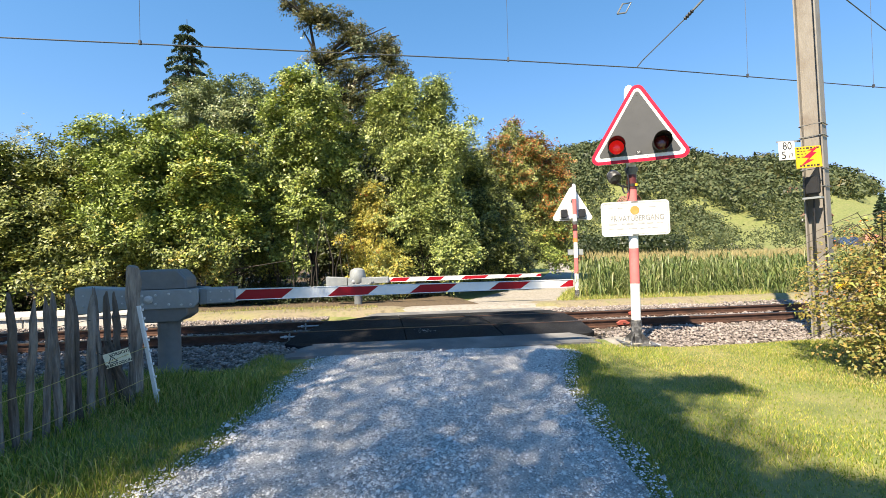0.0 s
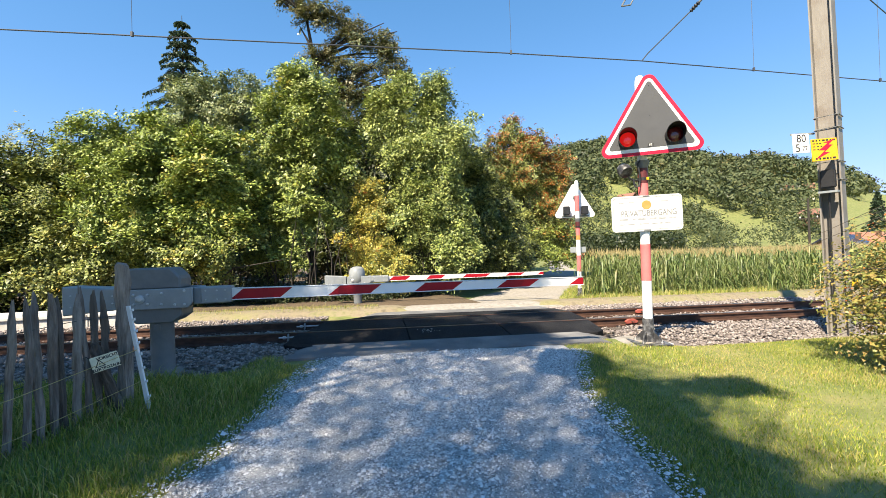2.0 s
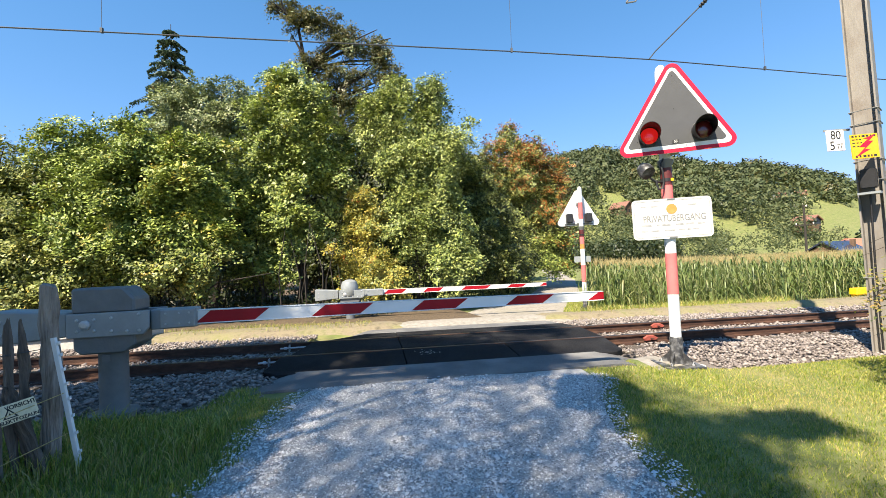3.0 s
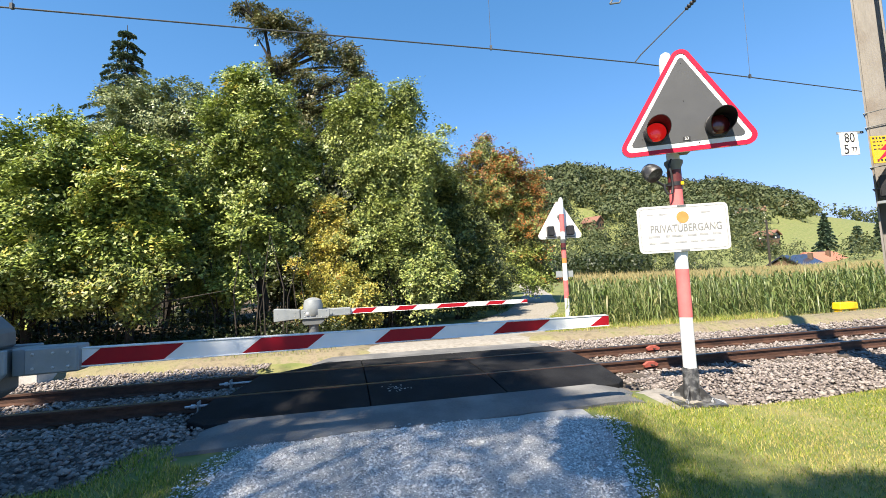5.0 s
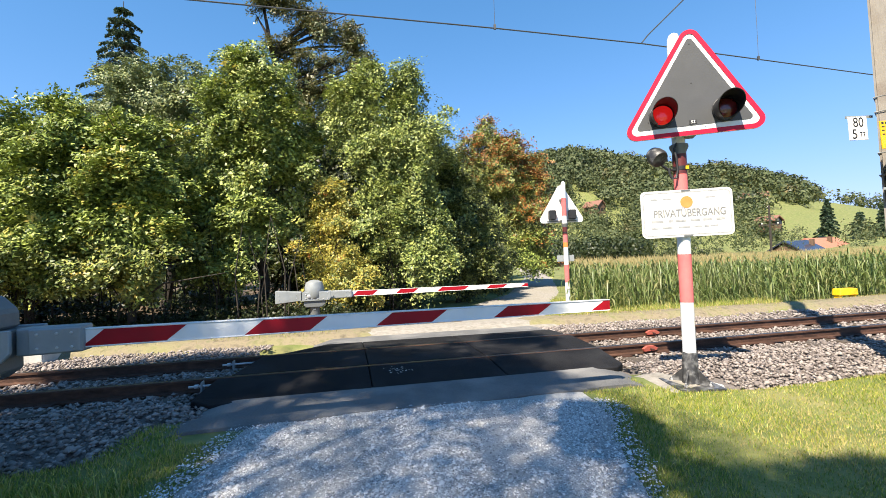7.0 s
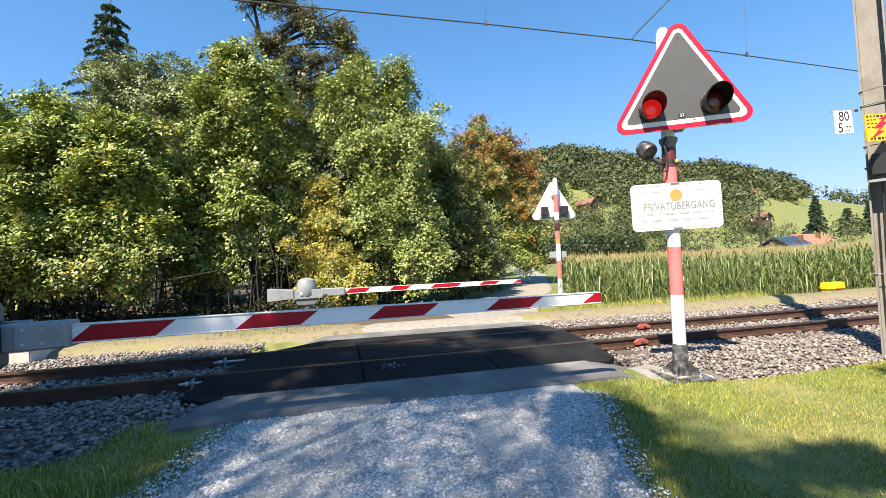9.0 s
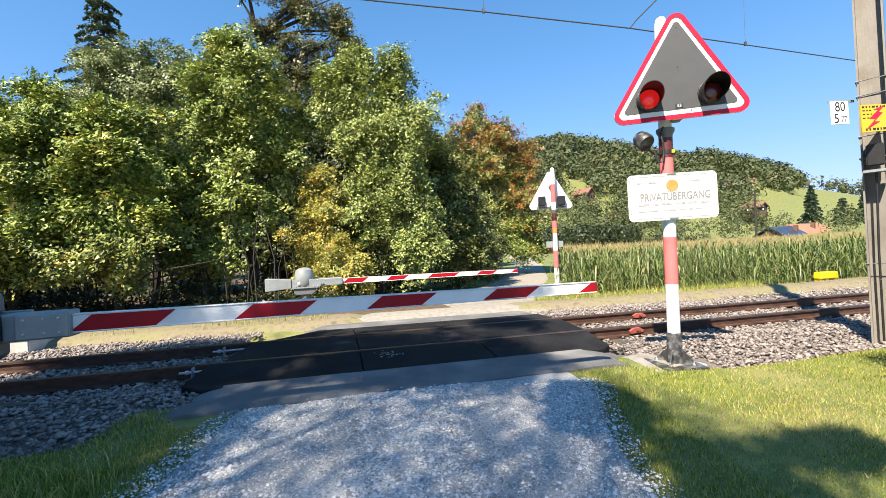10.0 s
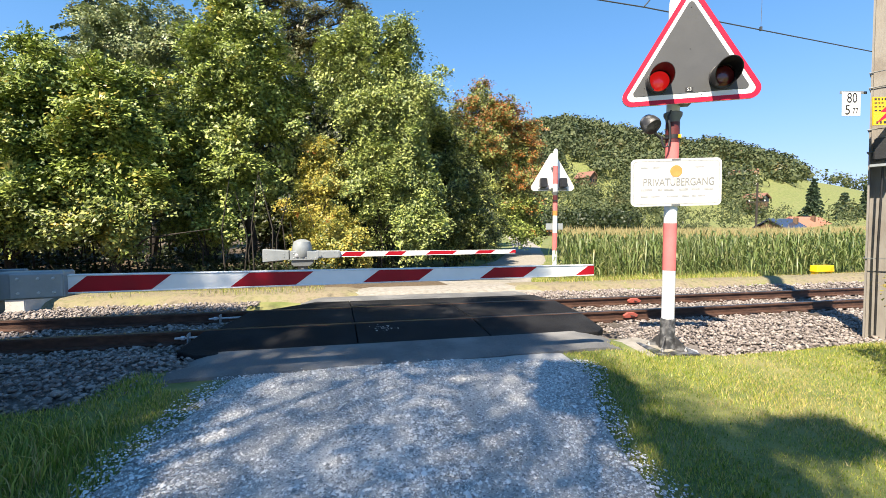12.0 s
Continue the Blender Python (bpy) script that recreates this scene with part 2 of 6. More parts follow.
MESHTREE = leafy("far_leaves", [(0.033, 0.049, 0.017), (0.056, 0.078, 0.026), (0.087, 0.106, 0.037), (0.125, 0.128, 0.045)], 0.12, 0.7)
L_MAPLE = leafy("maple_leaves", [(0.043, 0.076, 0.013), (0.115, 0.163, 0.028), (0.276, 0.349, 0.068), (0.516, 0.548, 0.14)], 0.08, 0.52)
L_HAZEL = leafy("hazel_leaves", [(0.036, 0.054, 0.012), (0.095, 0.12, 0.027), (0.238, 0.273, 0.064), (0.438, 0.42, 0.126)], 0.08, 0.52)
L_ASH = leafy("ash_leaves", [(0.056, 0.088, 0.027), (0.144, 0.188, 0.052), (0.323, 0.375, 0.108), (0.558, 0.576, 0.186)], 0.08, 0.52)
L_GREY = leafy("greyish_leaves", [(0.077, 0.108, 0.04), (0.16, 0.204, 0.083), (0.259, 0.303, 0.132), (0.352, 0.341, 0.154)], 0.1, 0.42)
L_YELLOW = leafy("yellow_leaves", [(0.2, 0.228, 0.054), (0.42, 0.399, 0.09), (0.62, 0.532, 0.126), (0.56, 0.361, 0.081)], 0.3, 0.45)
L_RUST = leafy("rust_leaves", [(0.156, 0.084, 0.022), (0.312, 0.12, 0.031), (0.456, 0.168, 0.042), (0.288, 0.168, 0.042)], 0.25, 0.45)
L_WILLOW = leafy("willow_leaves", [(0.132, 0.156, 0.084), (0.24, 0.264, 0.15), (0.348, 0.36, 0.216)], 0.25, 0.45)
L_OAK = leafy("oak_leaves", [(0.04, 0.052, 0.016), (0.086, 0.092, 0.029), (0.144, 0.138, 0.046), (0.196, 0.138, 0.052)], 0.25)
L_SPRUCE = leafy("spruce_needles", [(0.028, 0.055, 0.03), (0.062, 0.1, 0.054), (0.11, 0.155, 0.085)], 0.1)
# Leaf greens darkened towards black, so shade is part of the colour.
L_SHADE = leafy("shade_dark_leaves", [(0.016, 0.026, 0.008), (0.031, 0.046, 0.012), (0.054, 0.065, 0.019)], 0.25)
L_ROSE = leafy("rose_bush_leaves", [(0.149, 0.172, 0.04), (0.276, 0.253, 0.057), (0.391, 0.287, 0.086), (0.345, 0.172, 0.057)], 0.35)
L_HIP = leafy("rose_hips", [(0.50, 0.10, 0.02), (0.62, 0.22, 0.03)], 0.1)
CORN = leafy("corn_leaves", [(0.071, 0.119, 0.03), (0.133, 0.185, 0.051), (0.204, 0.242, 0.084), (0.323, 0.294, 0.149)], 0.3, 0.45)
TASSEL = leafy("corn_tassels", [(0.36, 0.29, 0.13), (0.48, 0.39, 0.19)], 0.3)


def lamp_glass(name, colour, strength):
    m = bpy.data.materials.new(name)
    m.use_nodes = True
    b = m.node_tree.nodes["Principled BSDF"]
    b.inputs["Base Color"].default_value = (*colour, 1)
    b.inputs["Roughness"].default_value, b.inputs["Coat Weight"].default_value = 0.25, 0.5
    b.inputs["Emission Color"].default_value = (1.0, 0.02, 0.02, 1)
    b.inputs["Emission Strength"].default_value = strength
    return m


LAMP_ON, LAMP_OFF = lamp_glass("lit_red_lens", (0.28, 0.004, 0.004), 0.20), lamp_glass("dark_red_lens", (0.10, 0.01, 0.012), 0.0)


# ---- mesh helpers ----
def part(name, bm, material, parent=None, label="", m=None, flat=True):
    """One bmesh as one mesh object, under a thing or a part."""
    me = bpy.data.meshes.new(name)
    if not flat:
        bm.normal_update()
        for e in bm.edges:
            if len(e.link_faces) == 2 and e.calc_face_angle(0) > radians(38):
                e.smooth = False
    bm.to_mesh(me)
    bm.free()
    for mm in (material if isinstance(material, (list, tuple)) else [material]):
        me.materials.append(mm)
    if not flat:
        for p in me.polygons:
            p.use_smooth = True
    ob = new(name, me)
    if parent:
        ob.parent = parent
    if m is not None:
        ob.matrix_basis = m
    if label:
        ob["label"] = label
    return ob


def mesh_np(name, verts, faces, materials, parent=None, index=None):
    """A mesh from arrays."""
    me = bpy.data.meshes.new(name)
    f = np.asarray(faces, dtype=np.int32)
    n, k = f.shape
    me.vertices.add(len(verts))
    me.vertices.foreach_set("co", np.asarray(verts, dtype=np.float32).ravel())
    me.loops.add(n * k)
    me.loops.foreach_set("vertex_index", f.ravel())
    me.polygons.add(n)
    me.polygons.foreach_set("loop_start", np.arange(0, n * k, k, dtype=np.int32))
    for mm in materials:
        me.materials.append(mm)
    if index is not None:
        me.polygons.foreach_set("material_index", np.asarray(index, dtype=np.int32))
    me.update(calc_edges=True)
    me.validate()
    ob = new(name, me)
    if parent:
        ob.parent = parent
    return ob


def thing(name, m, label, category, group="", kind=""):
    ob = new(name)
    ob.empty_display_size = 0.1
    ob.matrix_basis = m
    return tagged(ob, label, category, group, kind)


def box(x0, x1, y0, y1, z0, z1, bevel=0.0, bm=None):
    bm = bm or bmesh.new()
    vs = [bm.verts.new((x, y, z)) for z in (z0, z1) for y in (y0, y1) for x in (x0, x1)]
    fs = [bm.faces.new([vs[i] for i in q]) for q in ((0, 2, 3, 1), (4, 5, 7, 6), (0, 1, 5, 4), (1, 3, 7, 5), (3, 2, 6, 7), (2, 0, 4, 6))]
    if bevel:
        bmesh.ops.bevel(bm, geom=list({e for f in fs for e in f.edges}), offset=bevel, segments=2, affect="EDGES")
    return bm


def prism(pts, y0, y1, bevel=0.0):
    """An outline in x and z, thick from y0 to y1."""
    bm = bmesh.new()
    a = [bm.verts.new((x, y0, z)) for x, z in pts]
    b = [bm.verts.new((x, y1, z)) for x, z in pts]
    k = len(pts)
    bm.faces.new(a), bm.faces.new(b[::-1])
    for i in range(k):
        bm.faces.new((a[i], b[i], b[(i + 1) % k], a[(i + 1) % k]))
    bmesh.ops.recalc_face_normals(bm, faces=bm.faces)
    if bevel:
        bmesh.ops.bevel(bm, geom=[e for e in bm.edges], offset=bevel, segments=1, affect="EDGES")
    return bm


def lathe(profile, seg=24, bm=None):
    """A profile of (radius, z), turned round the z axis and capped."""
    bm = bm or bmesh.new()
    rings = [[bm.verts.new((r * math.cos(2 * math.pi * i / seg), r * math.sin(2 * math.pi * i / seg), z)) for i in range(seg)] for r, z in profile]
    for a, b in zip(rings, rings[1:]):
        for i in range(seg):
            bm.faces.new((a[i], a[(i + 1) % seg], b[(i + 1) % seg], b[i]))
    bm.faces.new(rings[0][::-1]), bm.faces.new(rings[-1])
    return bm


def tube(points, radii, seg=8, bm=None):
    bm = bm or bmesh.new()
    pts = [Vector(p) for p in points]
    if not isinstance(radii, (list, tuple)):
        radii = [radii] * len(pts)
    rings = []
    for i, p in enumerate(pts):
        d = (pts[min(i + 1, len(pts) - 1)] - pts[max(i - 1, 0)]).normalized()
        a = d.cross(Vector((0.3, 0.9, 0.31))).normalized()
        b = d.cross(a)
        rings.append([bm.verts.new(p + (a * math.cos(2 * math.pi * k / seg) + b * math.sin(2 * math.pi * k / seg)) * radii[i]) for k in range(seg)])
    for r, q in zip(rings, rings[1:]):
        for k in range(seg):
            bm.faces.new((r[k], r[(k + 1) % seg], q[(k + 1) % seg], q[k]))
    bm.faces.new(rings[0][::-1]), bm.faces.new(rings[-1])
    bmesh.ops.recalc_face_normals(bm, faces=bm.faces)
    return bm


def lettering(name, text, size, material, parent, m, squeeze=1.0, bold=0.0):
    cu = bpy.data.curves.new(name, "FONT")
    cu.body, cu.size, cu.align_x, cu.align_y, cu.extrude, cu.offset = text, size, "CENTER", "CENTER", 0.0006, bold
    tmp = new("tmp", cu)
    bpy.context.view_layer.update()
    me = bpy.data.meshes.new_from_object(tmp)
    bpy.data.objects.remove(tmp)
    me.materials.clear()
    me.materials.append(material)
    ob = new(name, me)
    ob.parent = parent
    ob.matrix_basis = m @ Matrix.Diagonal((squeeze, 1, 1, 1))
    return ob


FRONT = pose(0, 0, 0, 90, 0, 0)

# ---- ground ----
def ground():
    radii = [0.0] + [0.3 * i for i in range(1, 80)]
    while radii[-1] < 3200:
        radii.append(radii[-1] * 1.085 + 0.05)
    seg = 288
    cx, cy = 0.5, 8.0
    verts, faces = [], []
    for r in radii[1:]:
        for k in range(seg):
            a = 2 * math.pi * k / seg
            x, y = cx + r * math.cos(a), cy + r * math.sin(a)
            verts.append((x, y, gh(x, y) + 0.012 * noise.noise(Vector((x * 1.3, y * 1.3, 0)))))
    verts.append((cx, cy, gh(cx, cy)))
    n = len(radii) - 1
    for i in range(n - 1):
        for k in range(seg):
            a, b = i * seg + k, i * seg + (k + 1) % seg
            faces.append((a, a + seg, b + seg, b))
    for k in range(seg):
        faces.append((len(verts) - 1, k, (k + 1) % seg, (k + 1) % seg))
    me = bpy.data.meshes.new("ground")
    me.from_pydata(verts, [], [f if f[2] != f[3] else f[:3] for f in faces])
    me.materials.append(GRASS)
    for p in me.polygons:
        p.use_smooth = True
    return tagged(new("ground", me), "mown grass verge and valley meadows rising to hills", "ground", kind="structure")


ground()


def strip(name, rows, material, label, lift=0.02, cols=14, jag=0.0):
    """A road surface: rows of (x left, x right, y), laid over the ground."""
    verts, faces = [], []
    for i, (xl, xr, y) in enumerate(rows):
        for k in range(cols + 1):
            f = k / cols
            x = xl + (xr - xl) * f
            if k in (0, cols):
                x += jag * noise.noise(Vector((y * 1.7, k, 2.0)))
            edge = min(f, 1 - f) * 2
            verts.append((x, y, gh(x, y) + lift * min(1, edge * 5) - 0.03 * (edge == 0) + 0.008 * noise.noise(Vector((x * 2, y * 2, 5)))))
    for i in range(len(rows) - 1):
        for k in range(cols):
            a = i * (cols + 1) + k
            faces.append((a, a + 1, a + cols + 2, a + cols + 1))
    me = bpy.data.meshes.new(name)
    me.from_pydata(verts, [], faces)
    me.materials.append(material)
    for p in me.polygons:
        p.use_smooth = True
    return tagged(new(name, me), label, "road", kind="structure")


def road_edges(y):
    """Left and right edge of the near gravel lane."""
    left = -1.68 - 0.10 * smooth(4.5, 7.2, y)
    right = 1.16 + 0.30 * smooth(6.0, 8.0, y) + 0.10 * smooth(5.5, 3.5, y)
    return left, right


near = []
y = -14.0
while y < 8.6:
    xl, xr = road_edges(y)
    near.append((xl - 0.08, xr + 0.08, y))
    y += 0.2
strip("road", near, GRAVELBED, "pale grey gravel lane leading to the crossing", 0.02, 16, 0.12)
far_axis = [(0.35, 11.0, 4.4), (0.5, 13.0, 4.2), (1.15, 15.5, 3.6), (2.3, 18.5, 3.0), (4.2, 23.0, 2.5), (5.4, 27.5, 2.4), (7.5, 36, 2.3), (10, 50, 2.3), (14, 75, 2.3)]
fa = np.array(far_axis)
rows = []
for yy in np.concatenate([np.arange(11.0, 30, 0.4), np.arange(30, 75, 2.0)]):
    c, w = np.interp(yy, fa[:, 1], fa[:, 0]), np.interp(yy, fa[:, 1], fa[:, 2])
    rows.append((c - w / 2, c + w / 2, float(yy)))
strip("road_far", rows, DUSTROAD, "gravel lane running on between trees and corn", 0.03, 12, 0.15)


# ---- crossing: asphalt apron, panels, rails, sleepers, ballast ----
def band(name, s0, s1, v0, v1, material, label, lift):
    """A strip of bare ground beside the track."""
    bm = bmesh.new()
    rows = []
    n = int((s1 - s0) / 0.4)
    for i in range(n + 1):
        s = s0 + (s1 - s0) * i / n
        row = []
        for j in range(9):
            v = v0 + (v1 - v0) * j / 8
            if j in (0, 8):
                v += 0.25 * noise.noise(Vector((s * 0.8, j, 2)))
            x, yy = at(s, v)
            row.append(bm.verts.new((x, yy, gh(x, yy) + lift - (0.06 if j in (0, 8) or i in (0, n) else 0))))
        rows.append(row)
    for p, q in zip(rows, rows[1:]):
        for j in range(8):
            bm.faces.new((p[j], q[j], q[j + 1], p[j + 1]))
    return tagged(part(name, bm, material, flat=False), label, "ground", kind="structure")


band("verge_far", -25, 1.4, 11.5, 13.0, DRYSOIL, "dry straw-coloured verge behind the track", 0.055)
band("verge_corn", 4.2, 30, 11.6, 12.7, DRYSOIL, "dry verge between the track and the corn", 0.055)
# The litter's dark brown also stands for the shade under the crowns.
band("forest_floor", -45, 3.4, 12.8, 60, LITTER, "leaf litter under the trees, coloured dark for their shade", 0.022)


band("footpath", 3.75, 4.75, 7.38, 8.25, DUSTROAD, "trodden pale dirt round the signal post", 0.034)
band("footpath_edge", -1.0, 0.9, 7.62, 8.3, ASPHALT, "broken asphalt edge beside the crossing panels", 0.03)


def zt(s, v):
    """The fall of the track along its length."""
    x, _ = at(s, v)
    return -0.015 * (min(14, max(-13, x)) - 2.5)


def slab(pts, z0, z1s):
    """A flat piece: corners (s, v), bottom, and a top height for every corner."""
    bm = bmesh.new()
    lo, hi = [], []
    for (s, v), z1 in zip(pts, z1s):
        x, y = at(s, v)
        lo.append(bm.verts.new((x, y, z0 + zt(s, v))))
        hi.append(bm.verts.new((x, y, z1 + zt(s, v))))
    bm.faces.new(lo[::-1]), bm.faces.new(hi)
    k = len(pts)
    for i in range(k):
        bm.faces.new((lo[i], lo[(i + 1) % k], hi[(i + 1) % k], hi[i]))
    bmesh.ops.recalc_face_normals(bm, faces=bm.faces)
    bmesh.ops.bevel(bm, geom=[e for e in bm.edges if all(v in hi for v in e.verts)], offset=0.008, segments=1, affect="EDGES")
    return bm


def apron(name, v0, v1, s0, s1, z0, z1, label):
    bm = bmesh.new()
    n, rows = 40, []
    for j in range(-1, 5):
        f = max(0, j) / 4
        row = []
        for i in range(n + 1):
            s = s0 + (s1 - s0) * i / n
            v = v0 + (v1 - v0) * f
            if j <= 0:
                v += 0.07 * noise.noise(Vector((s * 1.6, 1.0, 7.0))) + 0.02 * noise.noise(Vector((s * 7, 1.0, 7.0)))
            if i in (0, n):
                s += 0.16 * noise.noise(Vector((v * 5, 4.0, i)))
            x, yy = at(s, v)
            row.append(bm.verts.new((x, yy, zt(s, v) + z0 + (z1 - z0) * f - 0.09 * (1 - smooth(0, 0.5, min(s - s0, s1 - s))) - (0.22 if i in (0, n) else 0) - (0.16 if j < 0 else 0))))
        rows.append(row)
    for a, b in zip(rows, rows[1:]):
        for i in range(n):
            bm.faces.new((a[i], a[i + 1], b[i + 1], b[i]))
    return tagged(part(name, bm, ASPHALT, flat=False), label, "pavement", kind="structure")


apron("pavement", 7.72, 8.40, -0.80, 4.12, 0.030, 0.045, "grey asphalt apron in front of the rubber crossing panels")
apron("pavement_far", 12.5, 10.95, 0.1, 4.75, -0.02, 0.045, "grey asphalt apron behind the rubber crossing panels")


def crossing():
    cr = thing("crossing_deck", Matrix(), "black rubber level crossing panels between and beside the rails", "level crossing", kind="structure")
    r0, r1 = RAIL_V
    joints = [-0.50, 1.02, 2.55, 4.08]
    g = 0.006
    for i in range(3):
        a, b = joints[i] + g, joints[i + 1] - g
        al = a - 0.22 if i == 0 else a
        # front ramp, middle and rear panels
        if i == 0:
            pts = [(a - 0.05, 8.33), (b, 8.33), (b, r0 - 0.038), (al + 0.05, r0 - 0.038), (a - 0.28, 8.56)]
            part("panel", slab(pts, -0.05, [0.04, 0.04, 0.10, 0.10, 0.035]), RUBBER, cr)
        elif i == 2:
            pts = [(a, 8.33), (b - 0.15, 8.33), (b + 0.02, 8.48), (b + 0.10, r0 - 0.038), (a, r0 - 0.038)]
            part("panel", slab(pts, -0.05, [0.04, 0.04, 0.04, 0.10, 0.10]), RUBBER, cr)
        else:
            part("panel", slab([(a, 8.33), (b, 8.33), (b, r0 - 0.038), (a, r0 - 0.038)], -0.05, [0.04, 0.04, 0.10, 0.10]), RUBBER, cr)
        m0, m1 = r0 + 0.058, r1 - 0.058
        ml, mr = (a - 0.05, a + 0.12) if i == 0 else (a, a), (b + 0.12, b + 0.24) if i == 2 else (b, b)
        part("panel", slab([(ml[0], m0), (mr[0], m0), (mr[1], m1), (ml[1], m1)], -0.05, [0.10] * 4), RUBBER, cr)
        rl, rr = (a + 0.35, a + 0.95) if i == 0 else (a, a), (b + 0.2, b + 0.3) if i == 2 else (b, b)
        part("panel", slab([(rl[0], r1 + 0.038), (rr[0], r1 + 0.038), (rr[1], 10.97), (rl[1], 10.97)], -0.05, [0.10, 0.10, 0.05, 0.05]), RUBBER, cr)
    # pale scuff of dried mud on the front panel
    bm = bmesh.new()
    rnd = random.Random(5)
    for _ in range(34):
        s, v = rnd.gauss(1.34, 0.07), rnd.gauss(8.86, 0.06)
        r = rnd.uniform(0.006, 0.02)
        x, yy = at(s, v)
        z = zt(s, v) + 0.04 + 0.06 * (v - 8.33) / 0.755 + 0.002
        vs = [bm.verts.new((x + r * rnd.uniform(0.5, 1.2) * math.cos(k * 1.05), yy + r * rnd.uniform(0.4, 1) * math.sin(k * 1.05), z + 0.002)) for k in range(6)]
        bm.faces.new(vs)
    part("dried_mud", bm, GRAVEL, cr, "pale dried mud")


def rolled(prof, v, name, mats, parent, shiny=()):
    """A rolled profile (across, up), drawn out along the track."""
    bm = bmesh.new()
    rings = []
    for s in [-60, -30, -13.5, -9, -6, -4, -2, 0, 2, 4, 6, 8, 10, 12, 14.2, 30, 60]:
        rings.append([bm.verts.new((*at(s, v + dv), zt(s, v) + 0.10 + dz)) for dv, dz in prof])
    k = len(prof)
    for a, b in zip(rings, rings[1:]):
        for i in range(k):
            bm.faces.new((a[i], b[i], b[(i + 1) % k], a[(i + 1) % k])).material_index = 1 if i in shiny else 0
    bmesh.ops.recalc_face_normals(bm, faces=bm.faces)
    return part(name, bm, mats, parent)


def rail(v):
    r = thing("rail", Matrix(), "rusty steel rail with a worn running face", "rail", "rails of the track")
    rolled([(-0.034, -0.024), (0.034, -0.024), (0.034, 0.0), (0.028, 0.004), (-0.028, 0.004), (-0.034, 0.0)], v, "rail_head", [RAILSTEEL, RAILTOP], r, (3,))
    rolled([(-0.011, -0.104), (0.011, -0.104), (0.010, -0.0245), (-0.010, -0.0245)], v, "rail_web", [RAILSTEEL], r)
    rolled([(-0.06, -0.13), (0.06, -0.13), (0.06, -0.118), (0.011, -0.1045), (-0.011, -0.1045), (-0.06, -0.118)], v, "rail_foot", [RAILSTEEL], r)


for v in RAIL_V:
    rail(v)
crossing()
base_sleeper = None
for i in range(-22, 30):
    s = 0.62 * i + 0.2
    if -0.6 < s < 4.3 or not -13 < s < 18:
        continue
    x, yy = at(s, sum(RAIL_V) / 2)
    m = Matrix.Translation((x, yy, zt(s, 9.6) - 0.035)) @ pose(0, 0, 0, 0, 0.86, 12.3)
    if base_sleeper is None:
        base_sleeper = thing("sleeper", m, "dark weathered wooden sleeper bedded in ballast", "sleeper", "sleepers under the rails")
        part("beam", box(-0.12, 0.12, -0.95, 0.95, -0.15, 0.0, 0.012), SLEEPER, base_sleeper)
        for dv in (-0.52, 0.52):
            for side in (-0.15, 0.045):
                part("rail_fastening", box(-0.075, 0.075, dv + side, dv + side + 0.105, 0.0, 0.018, 0.003), RAILSTEEL, base_sleeper)
    else:
        copy_thing(base_sleeper, m)


STONES = []
for k in range(10):
    rnd = random.Random(100 + k)
    bm = bmesh.new()
    bmesh.ops.create_icosphere(bm, subdivisions=1, radius=1.0)
    for vv in bm.verts:
        vv.co = Vector((vv.co.x * 1.1, vv.co.y * 0.85, vv.co.z * 0.65)) * rnd.uniform(0.72, 1.2)
    STONES.append((np.array([vv.co[:] for vv in bm.verts]), np.array([[vv.index for vv in f.verts] for f in bm.faces])))
    bm.free()


CHIPS = []
for k in range(10):
    rnd = random.Random(300 + k)
    q = [(1, 0, 0), (-1, 0, 0), (0, 1, 0), (0, -1, 0), (0, 0, 1), (0, 0, -1)]
    vs = np.array(q, float) * np.array([[rnd.uniform(0.8, 1.25)] for _ in q]) + np.array([[rnd.uniform(-0.3, 0.3) for _ in range(3)] for _ in q])
    CHIPS.append((vs, np.array([(0, 2, 4), (2, 1, 4), (1, 3, 4), (3, 0, 4), (2, 0, 5), (1, 2, 5), (3, 1, 5), (0, 3, 5)])))
# small stones half sunk in the lane
PEBBLES = [(vs[:5] * (1, 1, 0.9), fs[:4]) for vs, fs in CHIPS]


def scatter_stones(name, spots, material, label, category, rng, squash=1.0, kinds=STONES):
    """Many stones as one heap: spots are rows of x, y, z, size."""
    V, F, n = [], [], 0
    for x, yy, z, r in spots:
        vs, fs = kinds[rng.integers(len(kinds))]
        a, t = rng.uniform(0, 6.283), rng.uniform(-0.5, 0.5)
        ca, sa, ct, st = math.cos(a), math.sin(a), math.cos(t), math.sin(t)
        rot = np.array([[ca, -sa * ct, sa * st], [sa, ca * ct, -ca * st], [0, st, ct]])
        p = (vs * r) @ rot.T
        p[:, 2] *= squash
        V.append(p + (x, yy, z))
        F.append(fs + n)
        n += len(vs)
    ob = mesh_np(name, np.concatenate(V), np.concatenate(F), [material])
    return tagged(ob, label, category, kind="stuff")


def ballast_top(s, v):
    d = max(0.0, abs(v - 9.65) - 1.1)
    return zt(s, v) + 0.012 - 0.055 * (1 - smooth(0.9, 1.25, abs(v - 9.65))) - 0.045 * smooth(0.0, 1.2, d) + 0.03 * noise.noise(Vector((s * 1.2, v * 1.2, 9)))


